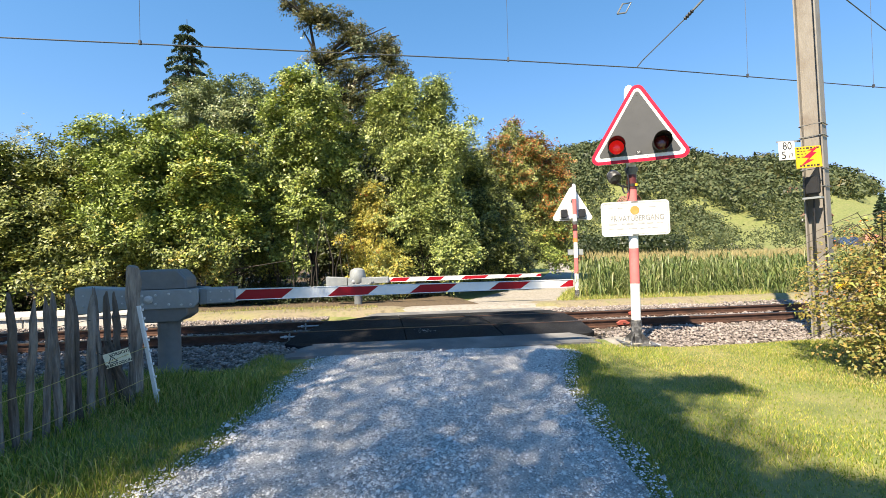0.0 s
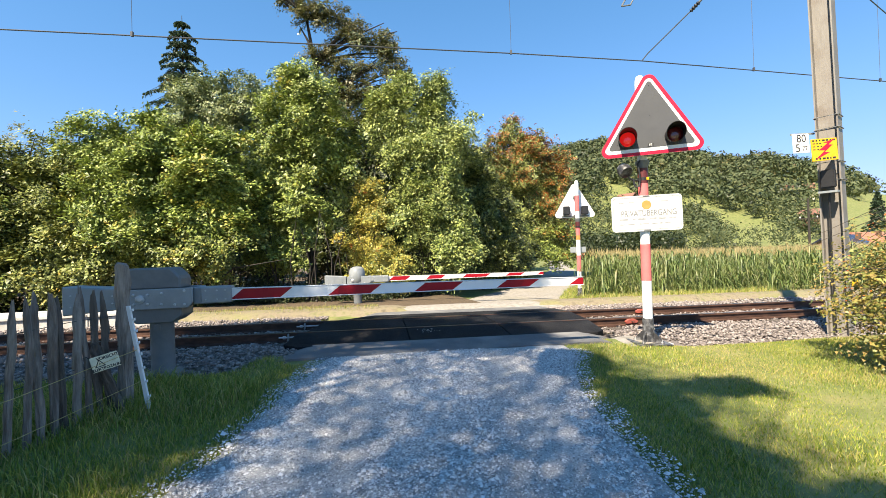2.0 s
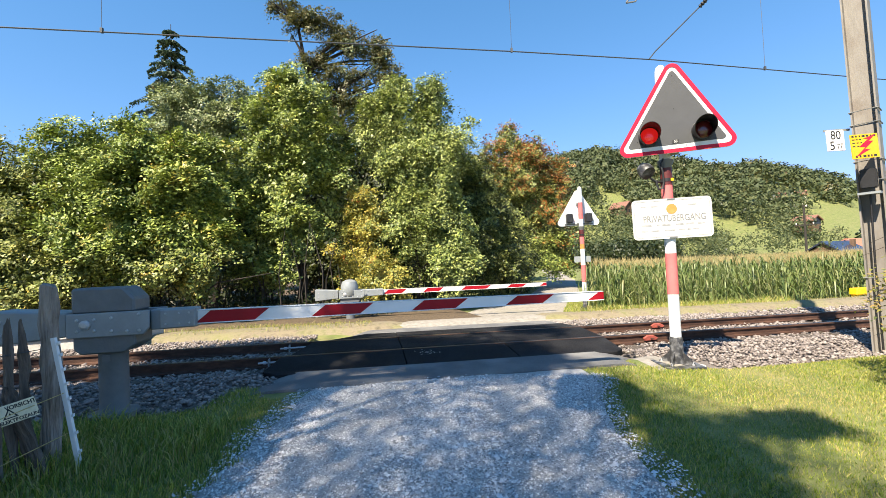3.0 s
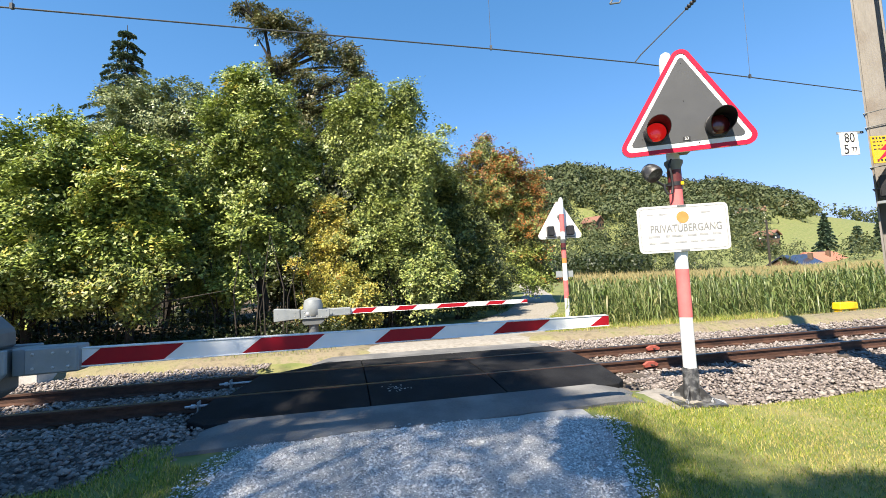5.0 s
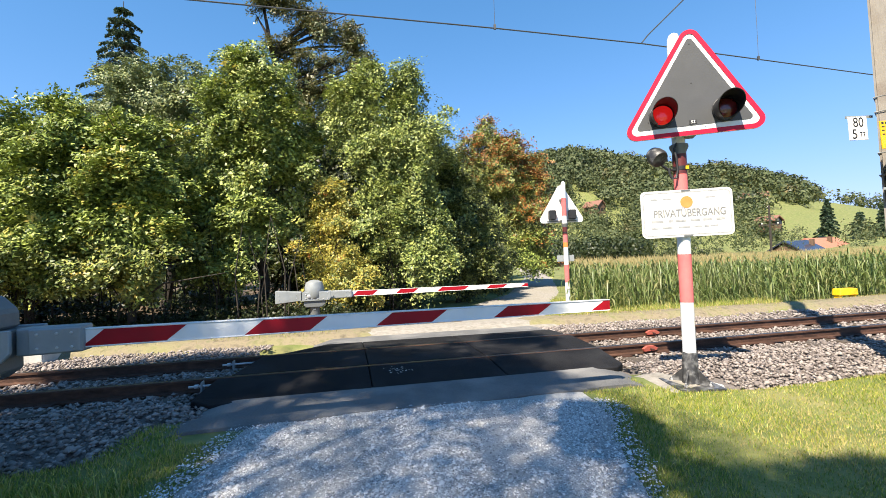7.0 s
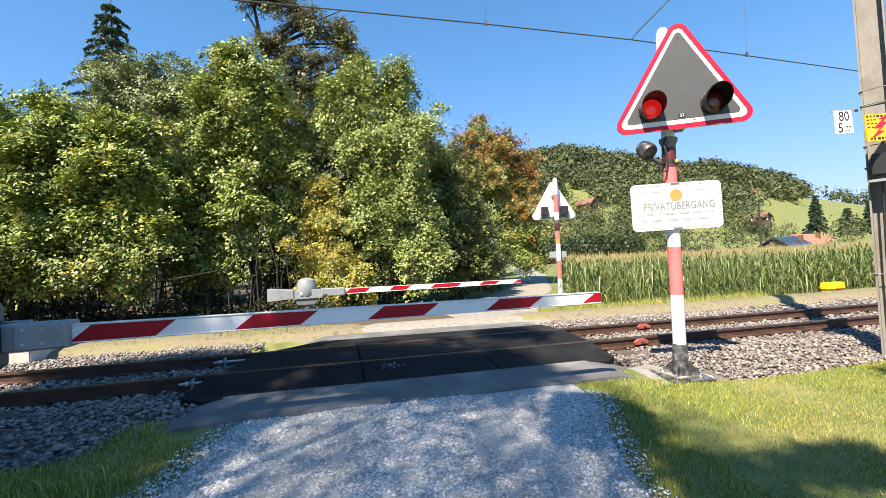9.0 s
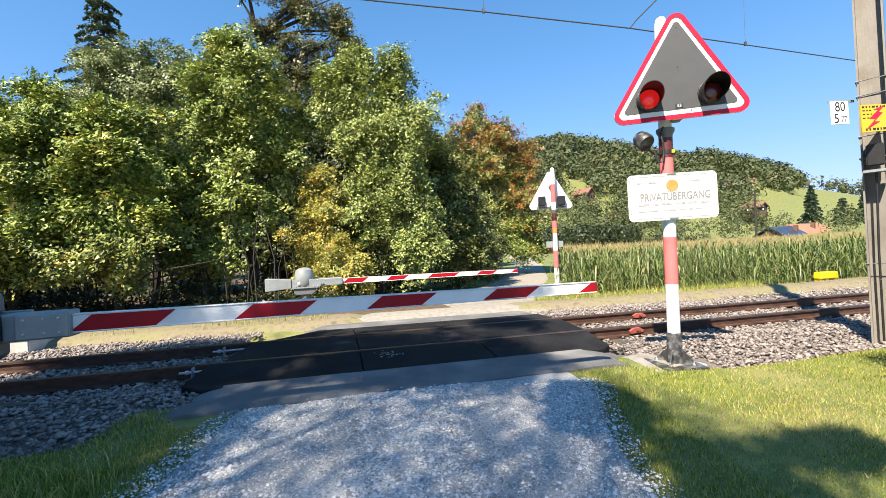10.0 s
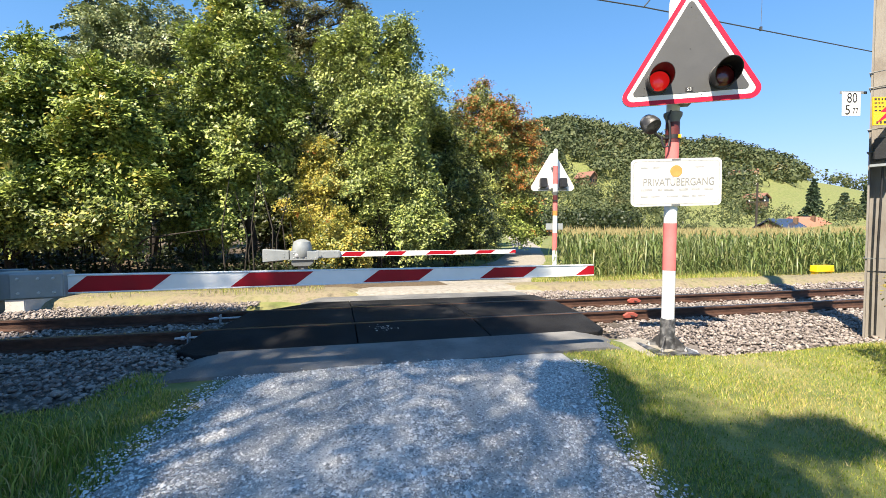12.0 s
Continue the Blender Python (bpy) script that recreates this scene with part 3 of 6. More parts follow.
def ballast():
    rng = np.random.default_rng(3)
    bed = bmesh.new()
    grid = []
    for i in range(141):
        s = -30 + i * 0.5
        row = []
        for j in range(15):
            v = 7.15 + j * 0.36
            x, yy = at(s, v)
            inside = -0.75 < s < 4.35
            row.append(bed.verts.new((x, yy, ballast_top(s, v) - 0.022 - (0.10 if inside else 0) - (0.15 if j in (0, 14) else 0))))
        grid.append(row)
    for a, b in zip(grid, grid[1:]):
        for j in range(14):
            bed.faces.new((a[j], b[j], b[j + 1], a[j + 1]))
    bmesh.ops.recalc_face_normals(bed, faces=bed.faces)
    tagged(part("ballast_bed", bed, BALLASTBED, flat=False), "bed surface under the track ballast, darker than the stones", "ballast", kind="structure")
    spots = []
    for s0, s1, dens in ((-7.5, -0.45, 680), (3.9, 8.8, 760), (-14, -7.5, 150), (8.8, 19, 180)):
        n = int((s1 - s0) * 5.0 * dens)
        S_, V_ = rng.uniform(s0, s1, n), rng.uniform(7.2, 12.1, n)
        for s, v in zip(S_, V_):
            near_edge = 7.42 + 0.25 * noise.noise(Vector((s * 0.9, 0, 3))) + (-0.12 if s > 4 else 0.0)
            if v < near_edge or v > 11.75 + 0.25 * noise.noise(Vector((s * 0.9, 5, 3))):
                continue
            if -0.55 < s < 4.15 and 7.7 < v < 11.2:
                continue
            if any(abs(v - r) < 0.07 for r in RAIL_V):
                continue
            if math.hypot(at(s, v)[0] - 2.58, at(s, v)[1] - 8.30) < 0.5:
                continue
            r = 0.0215 * math.exp(rng.normal(0, 0.30)) * (1.4 if dens < 200 else 1)
            x, yy = at(s, v)
            z = ballast_top(s, v) + rng.uniform(-0.02, 0.02)
            if RAIL_V[0] - 0.25 < v < RAIL_V[1] + 0.25:
                z = min(z, zt(s, v) - 0.03)
            spots.append((x, yy, z, r))
    scatter_stones("ballast", spots, BALLAST, "grey and reddish crushed stone track ballast", "ballast", rng, 0.62, CHIPS)


ballast()


def gravel():
    rng = np.random.default_rng(8)
    spots = []
    n = 136000
    ys = 2.9 + (7.95 - 2.9) * rng.uniform(0, 1, n) ** 0.9
    for yy in ys:
        xl, xr = road_edges(yy)
        w = 0.16 * noise.noise(Vector((yy * 1.5, 0, 1)))
        x = rng.uniform(xl - 0.1 + w, xr + 0.1 + w)
        rim = min(x - xl - w + 0.1, xr + 0.1 + w - x)
        if rng.uniform() > 0.10 + rim * 2.4:
            continue
        s, v = sv(x, yy)
        if v > 7.78 + 0.06 * noise.noise(Vector((s * 1.6, 1.0, 7.0))):
            continue
        tread = abs(abs(x + 0.2) - 0.72)
        if tread < 0.3 and rng.uniform() < 0.35:
            continue
        r = 0.0062 * math.exp(rng.normal(0, 0.40)) * (0.85 if tread < 0.3 else 1.0)
        spots.append((x, yy, gh(x, yy) + 0.022 + r * 0.15, min(r, 0.04)))
    scatter_stones("gravel", spots, GRAVEL, "loose pale grey limestone gravel on the lane", "gravel", rng, 0.8, PEBBLES)


gravel()


def blades(name, spots, materials, label, rng, index):
    """Grass blades: spots are rows of x, y, z, height. Short ones are one face, tall ones bend over in three."""
    p = np.array(spots)
    n = len(p)
    a = rng.uniform(0, 6.283, n)
    h = p[:, 3]
    bend = rng.normal(0, 0.42, (n, 2)) * h[:, None]
    w = (0.0034 if h.max() < 0.07 else 0.0019) * (0.7 + rng.uniform(0, 0.9, n)) * (1 + h * 3)
    dx, dy = np.cos(a) * w, np.sin(a) * w

    def row(side, k, out, up):
        return np.stack([p[:, 0] + side * dx * k + bend[:, 0] * out, p[:, 1] + side * dy * k + bend[:, 1] * out, p[:, 2] + up], 1)

    foot0, foot1, tip = row(-1, 1, 0, -0.01), row(1, 1, 0, -0.01), row(0, 0, 1, h * 0.92)
    if h.max() < 0.07:
        v, f = np.stack([foot0, foot1, tip], 1), np.arange(n * 3).reshape(-1, 3)
    else:
        v = np.stack([foot0, foot1, row(1, 0.85, 0.35, h * 0.62), row(-1, 0.85, 0.35, h * 0.62), tip], 1)
        o = np.arange(n)[:, None] * 5
        f = np.concatenate([o + [0, 1, 2], o + [0, 2, 3], o + [3, 2, 4]], 1).reshape(-1, 3)
    ob = mesh_np(name, v.reshape(-1, 3), f, materials, index=np.repeat(index, len(f) // n))
    return tagged(ob, label, "grass", kind="stuff")


def verge_grass():
    rng = np.random.default_rng(11)
    spots, idx = [], []

    def field(x0, x1, y0, y1, n, hmin, hmax, ok, dry, patchy=0.3):
        for x, yy in zip(rng.uniform(x0, x1, n), rng.uniform(y0, y1, n)):
            if not ok(x, yy):
                continue
            k = noise.noise(Vector((x * 1.1, yy * 1.1, 0)))
            h = rng.uniform(hmin, hmax) * (1 + 0.7 * k)
            spots.append((x, yy, gh(x, yy), max(0.012, h)))
            idx.append(1 if rng.uniform() < dry + patchy * max(0, noise.noise(Vector((x * 0.8, yy * 0.8, 4)))) else 0)

    bx, by = at(-1.85, 7.47)

    def off_road(x, yy):
        ss, vv = sv(x, yy)
        if math.hypot(x - bx, yy - by) < 0.30 or (3.85 < ss < 4.7 and vv > 7.6 + 0.08 * noise.noise(Vector((ss * 5, 0, 0)))):
            return False
        xl, xr = road_edges(yy)
        w = 0.16 * noise.noise(Vector((yy * 1.5, 0, 1)))
        e = 0.12 * noise.noise(Vector((yy * 6, x, 1)))
        s, v = sv(x, yy)
        front = 7.42 + 0.25 * noise.noise(Vector((s * 0.9, 0, 3))) + 0.45 * smooth(2.9, 3.1, s) * (1 - smooth(4.2, 4.6, s)) + 0.5 * smooth(-1.3, -0.9, s) * (1 - smooth(-0.7, -0.5, s))
        return (x < xl + w + e + 0.09 * rng.uniform() ** 2 or x > xr + w + e - 0.09 * rng.uniform() ** 2) and v < front + 0.08

    field(1.1, 7.5, 3.6, 8.9, 150000, 0.012, 0.036, off_road, 0.12, 0.9)
    field(-4.6, -1.4, 2.6, 7.6, 52000, 0.02, 0.065, off_road, 0.16)
    field(-4.6, -2.0, 2.4, 6.6, 26000, 0.05, 0.16, off_road, 0.10)
    field(1.0, 1.75, 4.0, 8.2, 9000, 0.02, 0.055, off_road, 0.12)
    field(-2.2, -1.4, 3.0, 7.6, 8000, 0.02, 0.06, off_road, 0.15)
    # longer grass in front of the corn and along the far lane
    def far_ok(x, yy):
        c, w = np.interp(yy, fa[:, 1], fa[:, 0]), np.interp(yy, fa[:, 1], fa[:, 2])
        return x > c + w / 2 - 0.1 and sv(x, yy)[1] > 12.1
    field(1.5, 9.0, 12.8, 20, 26000, 0.06, 0.22, far_ok, 0.25)
    # dry strip behind the track
    def dry_ok(x, yy):
        s, v = sv(x, yy)
        return 11.75 < v < 13.2 and not (0.6 < s < 5.2)
    field(-10, 1.0, 9.5, 14.5, 32000, 0.03, 0.15, dry_ok, 0.4)
    field(3.0, 18, 12.0, 17.0, 16000, 0.03, 0.12, dry_ok, 0.7)
    spots, idx = np.array(spots), np.array(idx)
    short = spots[:, 3] < 0.065
    blades("grass", spots[short], [BLADE, DRYBLADE], "short green grass with dry straw patches on the verges", rng, idx[short])
    blades("tall_grass", spots[~short], [BLADE, DRYBLADE], "longer uncut grass along the fence and the corn", rng, idx[~short])


verge_grass()

# ---- barriers ----
def bolts(parent, places, r=0.015, out=-1):
    """Bolt heads on a face that looks along -y."""
    for x, yy, z in places:
        part("bolt", lathe([(r, 0), (r, 0.006), (r * 0.6, 0.011)], 8), BOLT, parent, m=pose(x, yy, z, 90 if out < 0 else -90))


def barrier(s, v, z, arm_from, arm_to, stripes, fall, label, rounded=False):
    x, yy = at(s, v)
    b = thing("barrier", pose(x, yy, z, 0, 0, 12.3), label, "barrier", "barriers of the crossing")
    part("post", lathe([(0.20, -0.02), (0.20, 0.035), (0.19, 0.04), (0.125, 0.045), (0.118, 0.06), (0.118, 0.60), (0.125, 0.62)], 28), STEELDARK, b, flat=False)
    part("access_cover", box(-0.035, 0.035, -0.126, -0.112, 0.53, 0.59, 0.004), STEELDARK, b)
    part("collar", prism([(-0.19, 0.61), (0.17, 0.61), (0.27, 0.68), (0.27, 0.78), (-0.25, 0.78), (-0.25, 0.66)], -0.16, 0.16, 0.012), STEELDARK, b)
    if rounded:
        part("cover", lathe([(0.19, 0.80), (0.235, 0.86), (0.235, 1.10), (0.20, 1.22), (0.10, 1.27), (0.03, 1.28)], 20), STEEL, b, flat=False)
    else:
        part("cover", prism([(-0.27, 0.98), (0.26, 0.98), (0.26, 1.11), (0.16, 1.22), (-0.27, 1.22)], -0.15, 0.15, 0.02), STEELDARK, b)
    body = part("swivel_plate", prism([(-0.28, 0.77), (0.35, 0.77), (0.40, 0.83), (0.40, 0.99), (-0.28, 0.99)], -0.2, -0.165, 0.006), STEEL, b)
    part("swivel_plate", prism([(-0.28, 0.77), (0.35, 0.77), (0.40, 0.83), (0.40, 0.99), (-0.28, 0.99)], 0.165, 0.2, 0.006), STEEL, b)
    part("swivel_body", box(-0.26, 0.34, -0.164, 0.164, 0.785, 0.975, 0.01), STEELDARK, b)
    part("hub", lathe([(0.045, 0), (0.045, 0.02), (0.022, 0.03)], 20), BOLT, body, m=pose(-0.12, -0.2, 0.885, 90))
    bolts(body, [(-0.19, -0.2, 0.93), (-0.05, -0.2, 0.93), (-0.19, -0.2, 0.83), (-0.05, -0.2, 0.83), (0.09, -0.2, 0.94), (0.09, -0.2, 0.82), (0.32, -0.2, 0.96), (0.32, -0.2, 0.81), (0.22, -0.2, 0.81)])
    cw = part("counterweight", prism([(-0.91, 0.735), (-0.30, 0.78), (-0.30, 1.0), (-0.91, 1.05)], -0.15, 0.15, 0.012), STEEL, b)
    bolts(cw, [(-0.42, -0.15, 0.93), (-0.42, -0.15, 0.85), (-0.82, -0.15, 0.95), (-0.82, -0.15, 0.83)], 0.010)
    a0 = arm_from - s
    hold = part("arm_holder", prism([(0.36, 0.79), (a0 + 0.02, 0.795), (a0 + 0.02, 0.985), (0.36, 0.985)], -0.075, 0.075, 0.01), STEEL, b)
    part("clamp_plate", prism([(0.45, 0.80), (a0 + 0.02, 0.805), (a0 + 0.02, 0.975), (0.45, 0.975)], -0.098, -0.076, 0.006), STEEL, hold)
    bolts(hold, [(0.50, -0.098, 0.94), (0.50, -0.098, 0.84), (a0 - 0.12, -0.098, 0.94), (a0 - 0.12, -0.098, 0.84), (a0 - 0.03, -0.098, 0.94), (a0 - 0.03, -0.098, 0.84)], 0.010)
    # the arm: a tapering box section with rolled lips
    L = arm_to - arm_from
    zc0, zc1 = 0.885, 0.885 - fall
    def lev(f, k):
        """Height at fraction f of the length; k from -1 (lower edge) to 1."""
        return zc0 + (zc1 - zc0) * f + k * (0.070 - 0.018 * f)
    bm = bmesh.new()
    rings = []
    for i in range(9):
        f = i / 8
        xx = a0 + L * f
        ring = [(-0.028, -0.8), (-0.036, -0.95), (-0.03, -1.0), (0.03, -1.0), (0.036, -0.95), (0.03, -0.8), (0.03, 0.8), (0.036, 0.95), (0.03, 1.0), (-0.03, 1.0), (-0.036, 0.95), (-0.028, 0.8)]
        rings.append([bm.verts.new((xx, q, lev(f, k))) for q, k in ring])
    k = len(rings[0])
    for p, q in zip(rings, rings[1:]):
        for i in range(k):
            bm.faces.new((p[i], q[i], q[(i + 1) % k], p[(i + 1) % k]))
    bm.faces.new(rings[0][::-1]), bm.faces.new(rings[-1])
    bmesh.ops.recalc_face_normals(bm, faces=bm.faces)
    arm = part("arm", bm, WHITE, b, "white enamelled barrier arm")
    for i, (p, q) in enumerate(stripes):
        fa0, fa1 = (p - arm_from) / L, (q - arm_from) / L
        lean = 0.07
        last = i == len(stripes) - 1
        for side, y0, y1 in ((-1, -0.0315, -0.0285), (1, 0.0305, 0.0335)):
            bm = bmesh.new()
            cs = []
            for f, kk, d in ((fa0, -0.82, -lean), (fa1, -0.82, 0 if last else -lean), (fa1, 0.82, 0 if last else lean), (fa0, 0.82, lean)):
                cs.append((a0 + L * f + d, lev(f, kk)))
            lo = [bm.verts.new((cx, y0, cz)) for cx, cz in cs]
            hi = [bm.verts.new((cx, y1, cz)) for cx, cz in cs]
            bm.faces.new(lo), bm.faces.new(hi[::-1])
            for j in range(4):
                bm.faces.new((lo[j], hi[j], hi[(j + 1) % 4], lo[(j + 1) % 4]))
            bmesh.ops.recalc_face_normals(bm, faces=bm.faces)
            part("stripe", bm, RED, arm, "dark red reflective stripe")
    for f in (0.30, 0.55, 0.545, 0.57):
        part("rivet", lathe([(0.007, 0), (0.007, 0.004), (0.004, 0.007)], 8), BOLT, arm, m=pose(a0 + L * f, -0.0285, lev(f, 0.88 if f < 0.5 else -0.9), 90))
    return b


barrier(-1.85, 7.47, 0.07, -1.11, 3.25, [(-1.04, -0.49), (0.06, 0.55), (1.09, 1.57), (2.14, 2.57), (3.12, 3.25)], 0.035,
        "grey steel barrier with a lowered red and white arm")
barrier(0.02, 14.95, -0.26, 0.91, 5.77, [(1.01, 1.52), (2.12, 2.58), (3.23, 3.98), (4.6, 5.08), (5.62, 5.77)], 0.03,
        "lowered red and white barrier beyond the track", True)


# ---- flashing signals ----
def rounded_triangle(w, h, r, z0, seg=8, cx=0.0):
    """Outline of an upright triangle with rounded corners, in x and z."""
    tri = [Vector((cx - w / 2, z0)), Vector((cx + w / 2, z0)), Vector((cx, z0 + h))]
    out = []
    for i in range(3):
        p, a, b = tri[i], tri[i - 1], tri[(i + 1) % 3]
        da, db = (a - p).normalized(), (b - p).normalized()
        ang = math.acos(max(-1, min(1, da.dot(db))))
        d = r / math.tan(ang / 2)
        centre = p + (da + db).normalized() * (r / math.sin(ang / 2))
        s0, s1 = p + da * d - centre, p + db * d - centre
        a0 = math.atan2(s0.y, s0.x)
        a1 = math.atan2(s1.y, s1.x)
        while a1 < a0:
            a1 += 2 * math.pi
        for k in range(seg + 1):
            t = a0 + (a1 - a0) * k / seg
            out.append((centre.x + r * math.cos(t), centre.y + r * math.sin(t)))
    return out


def plate_outline(w, h, r, seg=5):
    out = []
    for cx, cz, a in ((w / 2 - r, -h / 2 + r, -90), (w / 2 - r, h / 2 - r, 0), (-w / 2 + r, h / 2 - r, 90), (-w / 2 + r, -h / 2 + r, 180)):
        for k in range(seg + 1):
            t = radians(a + 90 * k / seg)
            out.append((cx + r * math.cos(t), cz + r * math.sin(t)))
    return out


def signal(x, y, z, turn, head_turn, label, lit=(False, False), plate=False):
    """A signal post: striped pole, triangle with two hooded lamps, seen from -y."""
    sg = thing("crossing_signal", pose(x, y, z, 0, 0, turn), label, "signal", "signals of the crossing")
    part("pole", lathe([(0.064, 0.30), (0.064, 3.60), (0.060, 3.66), (0.045, 3.71), (0.015, 3.73)], 24), WHITE, sg, flat=False)
    for z0, z1, mm in ((0.87, 1.375, PINK), (1.90, 2.22, PINK), (2.75, 3.25, PINK)):
        part("red_band", lathe([(0.0655, z0), (0.0655, z1)], 24), mm, sg, "faded red band", flat=False)
    part("old_band", lathe([(0.068, 2.22), (0.068, 2.43)], 24), MAROON, sg, "dark red painted collar", flat=False)
    part("clip", lathe([(0.072, 2.26), (0.072, 2.30)], 24), BLACK, sg, flat=False)
    part("tag", box(-0.015 + 0.035, 0.015 + 0.035, -0.078, -0.066, 2.262, 2.296), YELLOW, sg, "yellow tag")
    part("flange", lathe([(0.066, 2.42), (0.070, 2.46), (0.09, 2.50), (0.09, 2.53), (0.066, 2.54)], 24), STEELDARK, sg, flat=False)
    part("socket", lathe([(0.085, 0.03), (0.078, 0.08), (0.072, 0.34), (0.066, 0.35)], 24), BLACKPAINT, sg, "black painted socket", flat=False)
    foot = part("foot_plate", box(-0.23, 0.23, -0.23, 0.23, 0.0, 0.022, 0.004), BLACKPAINT, sg)
    for a in range(4):
        part("gusset", prism([(0.07, 0.02), (0.21, 0.02), (0.21, 0.035), (0.075, 0.17)], -0.007, 0.007), BLACKPAINT, sg, m=pose(0, 0, 0, 0, 0, 45 + 90 * a))
        ca, sa = 0.19 * math.cos(radians(90 * a + 45)) * 1.2, 0.19 * math.sin(radians(90 * a + 45)) * 1.2
        part("anchor_bolt", lathe([(0.016, 0.02), (0.016, 0.04), (0.009, 0.041), (0.009, 0.062)], 8), BOLT, foot, m=Matrix.Translation((ca * 0.8, sa * 0.8, 0)))
    head = part("triangle", prism(rounded_triangle(1.38, 1.165, 0.095, 2.575), -0.025, 0.0), WHITE, sg, "white triangle board with red rim", m=pose(0.035, -0.2, 0, 0, 0, head_turn))
    # red rim as a band round the white board
    o, i_ = rounded_triangle(1.38, 1.165, 0.095, 2.575), rounded_triangle(1.225, 1.035, 0.055, 2.622)
    bm = bmesh.new()
    for yy in (-0.031, -0.0245):
        vo, vi = [bm.verts.new((a, yy, b)) for a, b in o], [bm.verts.new((a, yy, b)) for a, b in i_]
        k = len(o)
        for j in range(k):
            bm.faces.new((vo[j], vo[(j + 1) % k], vi[(j + 1) % k], vi[j]))
    bmesh.ops.recalc_face_normals(bm, faces=bm.faces)
    part("rim", bm, SIGNRED, head, "red rim")
    part("face", prism(rounded_triangle(1.075, 0.915, 0.03, 2.672), -0.0295, -0.0245), SIGNGREY, head, "dark grey face")
    for sx, on in ((-0.285, lit[0]), (0.285, lit[1])):
        lz = 2.80
        lamp = part("lamp", lathe([(0.118, 0.0), (0.118, 0.03), (0.108, 0.034)], 28), BLACK, head, m=pose(sx, -0.03, lz, 90), flat=False)
        part("lens", lathe([(0.100, 0.032), (0.092, 0.046), (0.06, 0.060), (0.02, 0.066)], 28), LAMP_ON if on else LAMP_OFF, lamp, "lit red lens" if on else "unlit dark red lens", flat=False)
        # hood: an open tube cut away below
        bm = bmesh.new()
        seg = 30
        ri, ro = 0.108, 0.114
        for k in range(seg + 1):
            a = radians(-62 + 304 * k / seg)
            depth = 0.06 + 0.205 * max(0.0, 0.5 + 0.5 * math.sin(a)) ** 0.6
            for r in (ri, ro):
                bm.verts.new((r * math.cos(a), r * math.sin(a), 0.02)), bm.verts.new((r * math.cos(a), r * math.sin(a), depth))
        bm.verts.ensure_lookup_table()
        for k in range(seg):
            q = [bm.verts[4 * k + j] for j in range(4)] + [bm.verts[4 * k + 4 + j] for j in range(4)]
            bm.faces.new((q[0], q[1], q[5], q[4])), bm.faces.new((q[2], q[6], q[7], q[3])), bm.faces.new((q[1], q[3], q[7], q[5]))
        part("hood", bm, BLACK, lamp, "black lamp hood", flat=False)
        part("lamp_housing", box(sx - 0.10, sx + 0.10, 0.002, 0.17, 2.66, 2.93, 0.02), BLACK, head)
    part("small_plate", box(-0.035, 0.035, -0.034, -0.0297, 2.685, 2.725), INK, head)
    lettering("number", "S3", 0.042, WHITE, head, pose(0, -0.0352, 2.705, 90))
    part("mounting_rail", box(-0.42, 0.42, 0.0, 0.03, 2.60, 2.64), STEELDARK, head)
    part("head_bracket", box(-0.05, 0.05, 0.0, 0.2, 2.59, 2.65, 0.005), STEELDARK, head)
    part("head_bracket", box(-0.05, 0.05, 0.0, 0.2, 3.19, 3.25, 0.005), STEELDARK, head)
    for hx, hz in ((0.0, 3.5), (0.0, 3.1), (-0.41, 2.75), (-0.40, 2.83), (0.11, 2.65)):
        part("rivet", lathe([(0.006, 0), (0.004, 0.003)], 8), BLACK, head, m=pose(hx, -0.0295, hz, 90))
    # hooded bell lamp on a bracket, with its cable
    if plate:
        part("bell", lathe([(0.085, -0.03), (0.095, 0.0), (0.09, 0.06), (0.07, 0.11), (0.035, 0.135), (0.01, 0.14)], 20), BLACKPAINT, sg, "small dark grey warning bell", m=pose(-0.255, -0.06, 2.385, -48, 0, 18), flat=False)
        part("bracket", tube([(-0.06, -0.02, 2.26), (-0.15, -0.05, 2.26), (-0.22, -0.055, 2.31)], 0.014, 8), BLACK, sg)
        part("cable", tube([(-0.05, -0.05, 2.54), (-0.09, -0.07, 2.48), (-0.075, -0.075, 2.38), (-0.07, -0.08, 2.25), (-0.09, -0.08, 2.17), (-0.13, -0.075, 2.165), (-0.15, -0.065, 2.22), (-0.145, -0.055, 2.28)], 0.012, 8), BLACK, sg, "black cable", flat=False)
    if plate:
        pl = part("plate", prism(plate_outline(0.92, 0.49, 0.05), -0.004, 0.004), FADED, sg, "faded white name plate", m=pose(0.0, -0.085, 1.80, 0, -0.8, -5))
        o, i_ = plate_outline(0.88, 0.45, 0.045), plate_outline(0.862, 0.432, 0.04)
        bm = bmesh.new()
        vo, vi = [bm.verts.new((a, -0.0055, b)) for a, b in o], [bm.verts.new((a, -0.0055, b)) for a, b in i_]
        for j in range(len(o)):
            bm.faces.new((vo[j], vo[(j + 1) % len(o)], vi[(j + 1) % len(o)], vi[j]))
        part("border", bm, PALEINK, pl, "bleached border line")
        part("dot", lathe([(0.062, 0), (0.062, 0.002)], 28), ORANGE, pl, "faded orange dot", m=pose(0.0, -0.0045, 0.115, 90))
        lettering("lettering", "PRIVATÜBERGANG", 0.112, FADEDINK, pl, pose(0.025, -0.006, 0.0, 90), 0.76, 0.0014)
        rnd = random.Random(2)
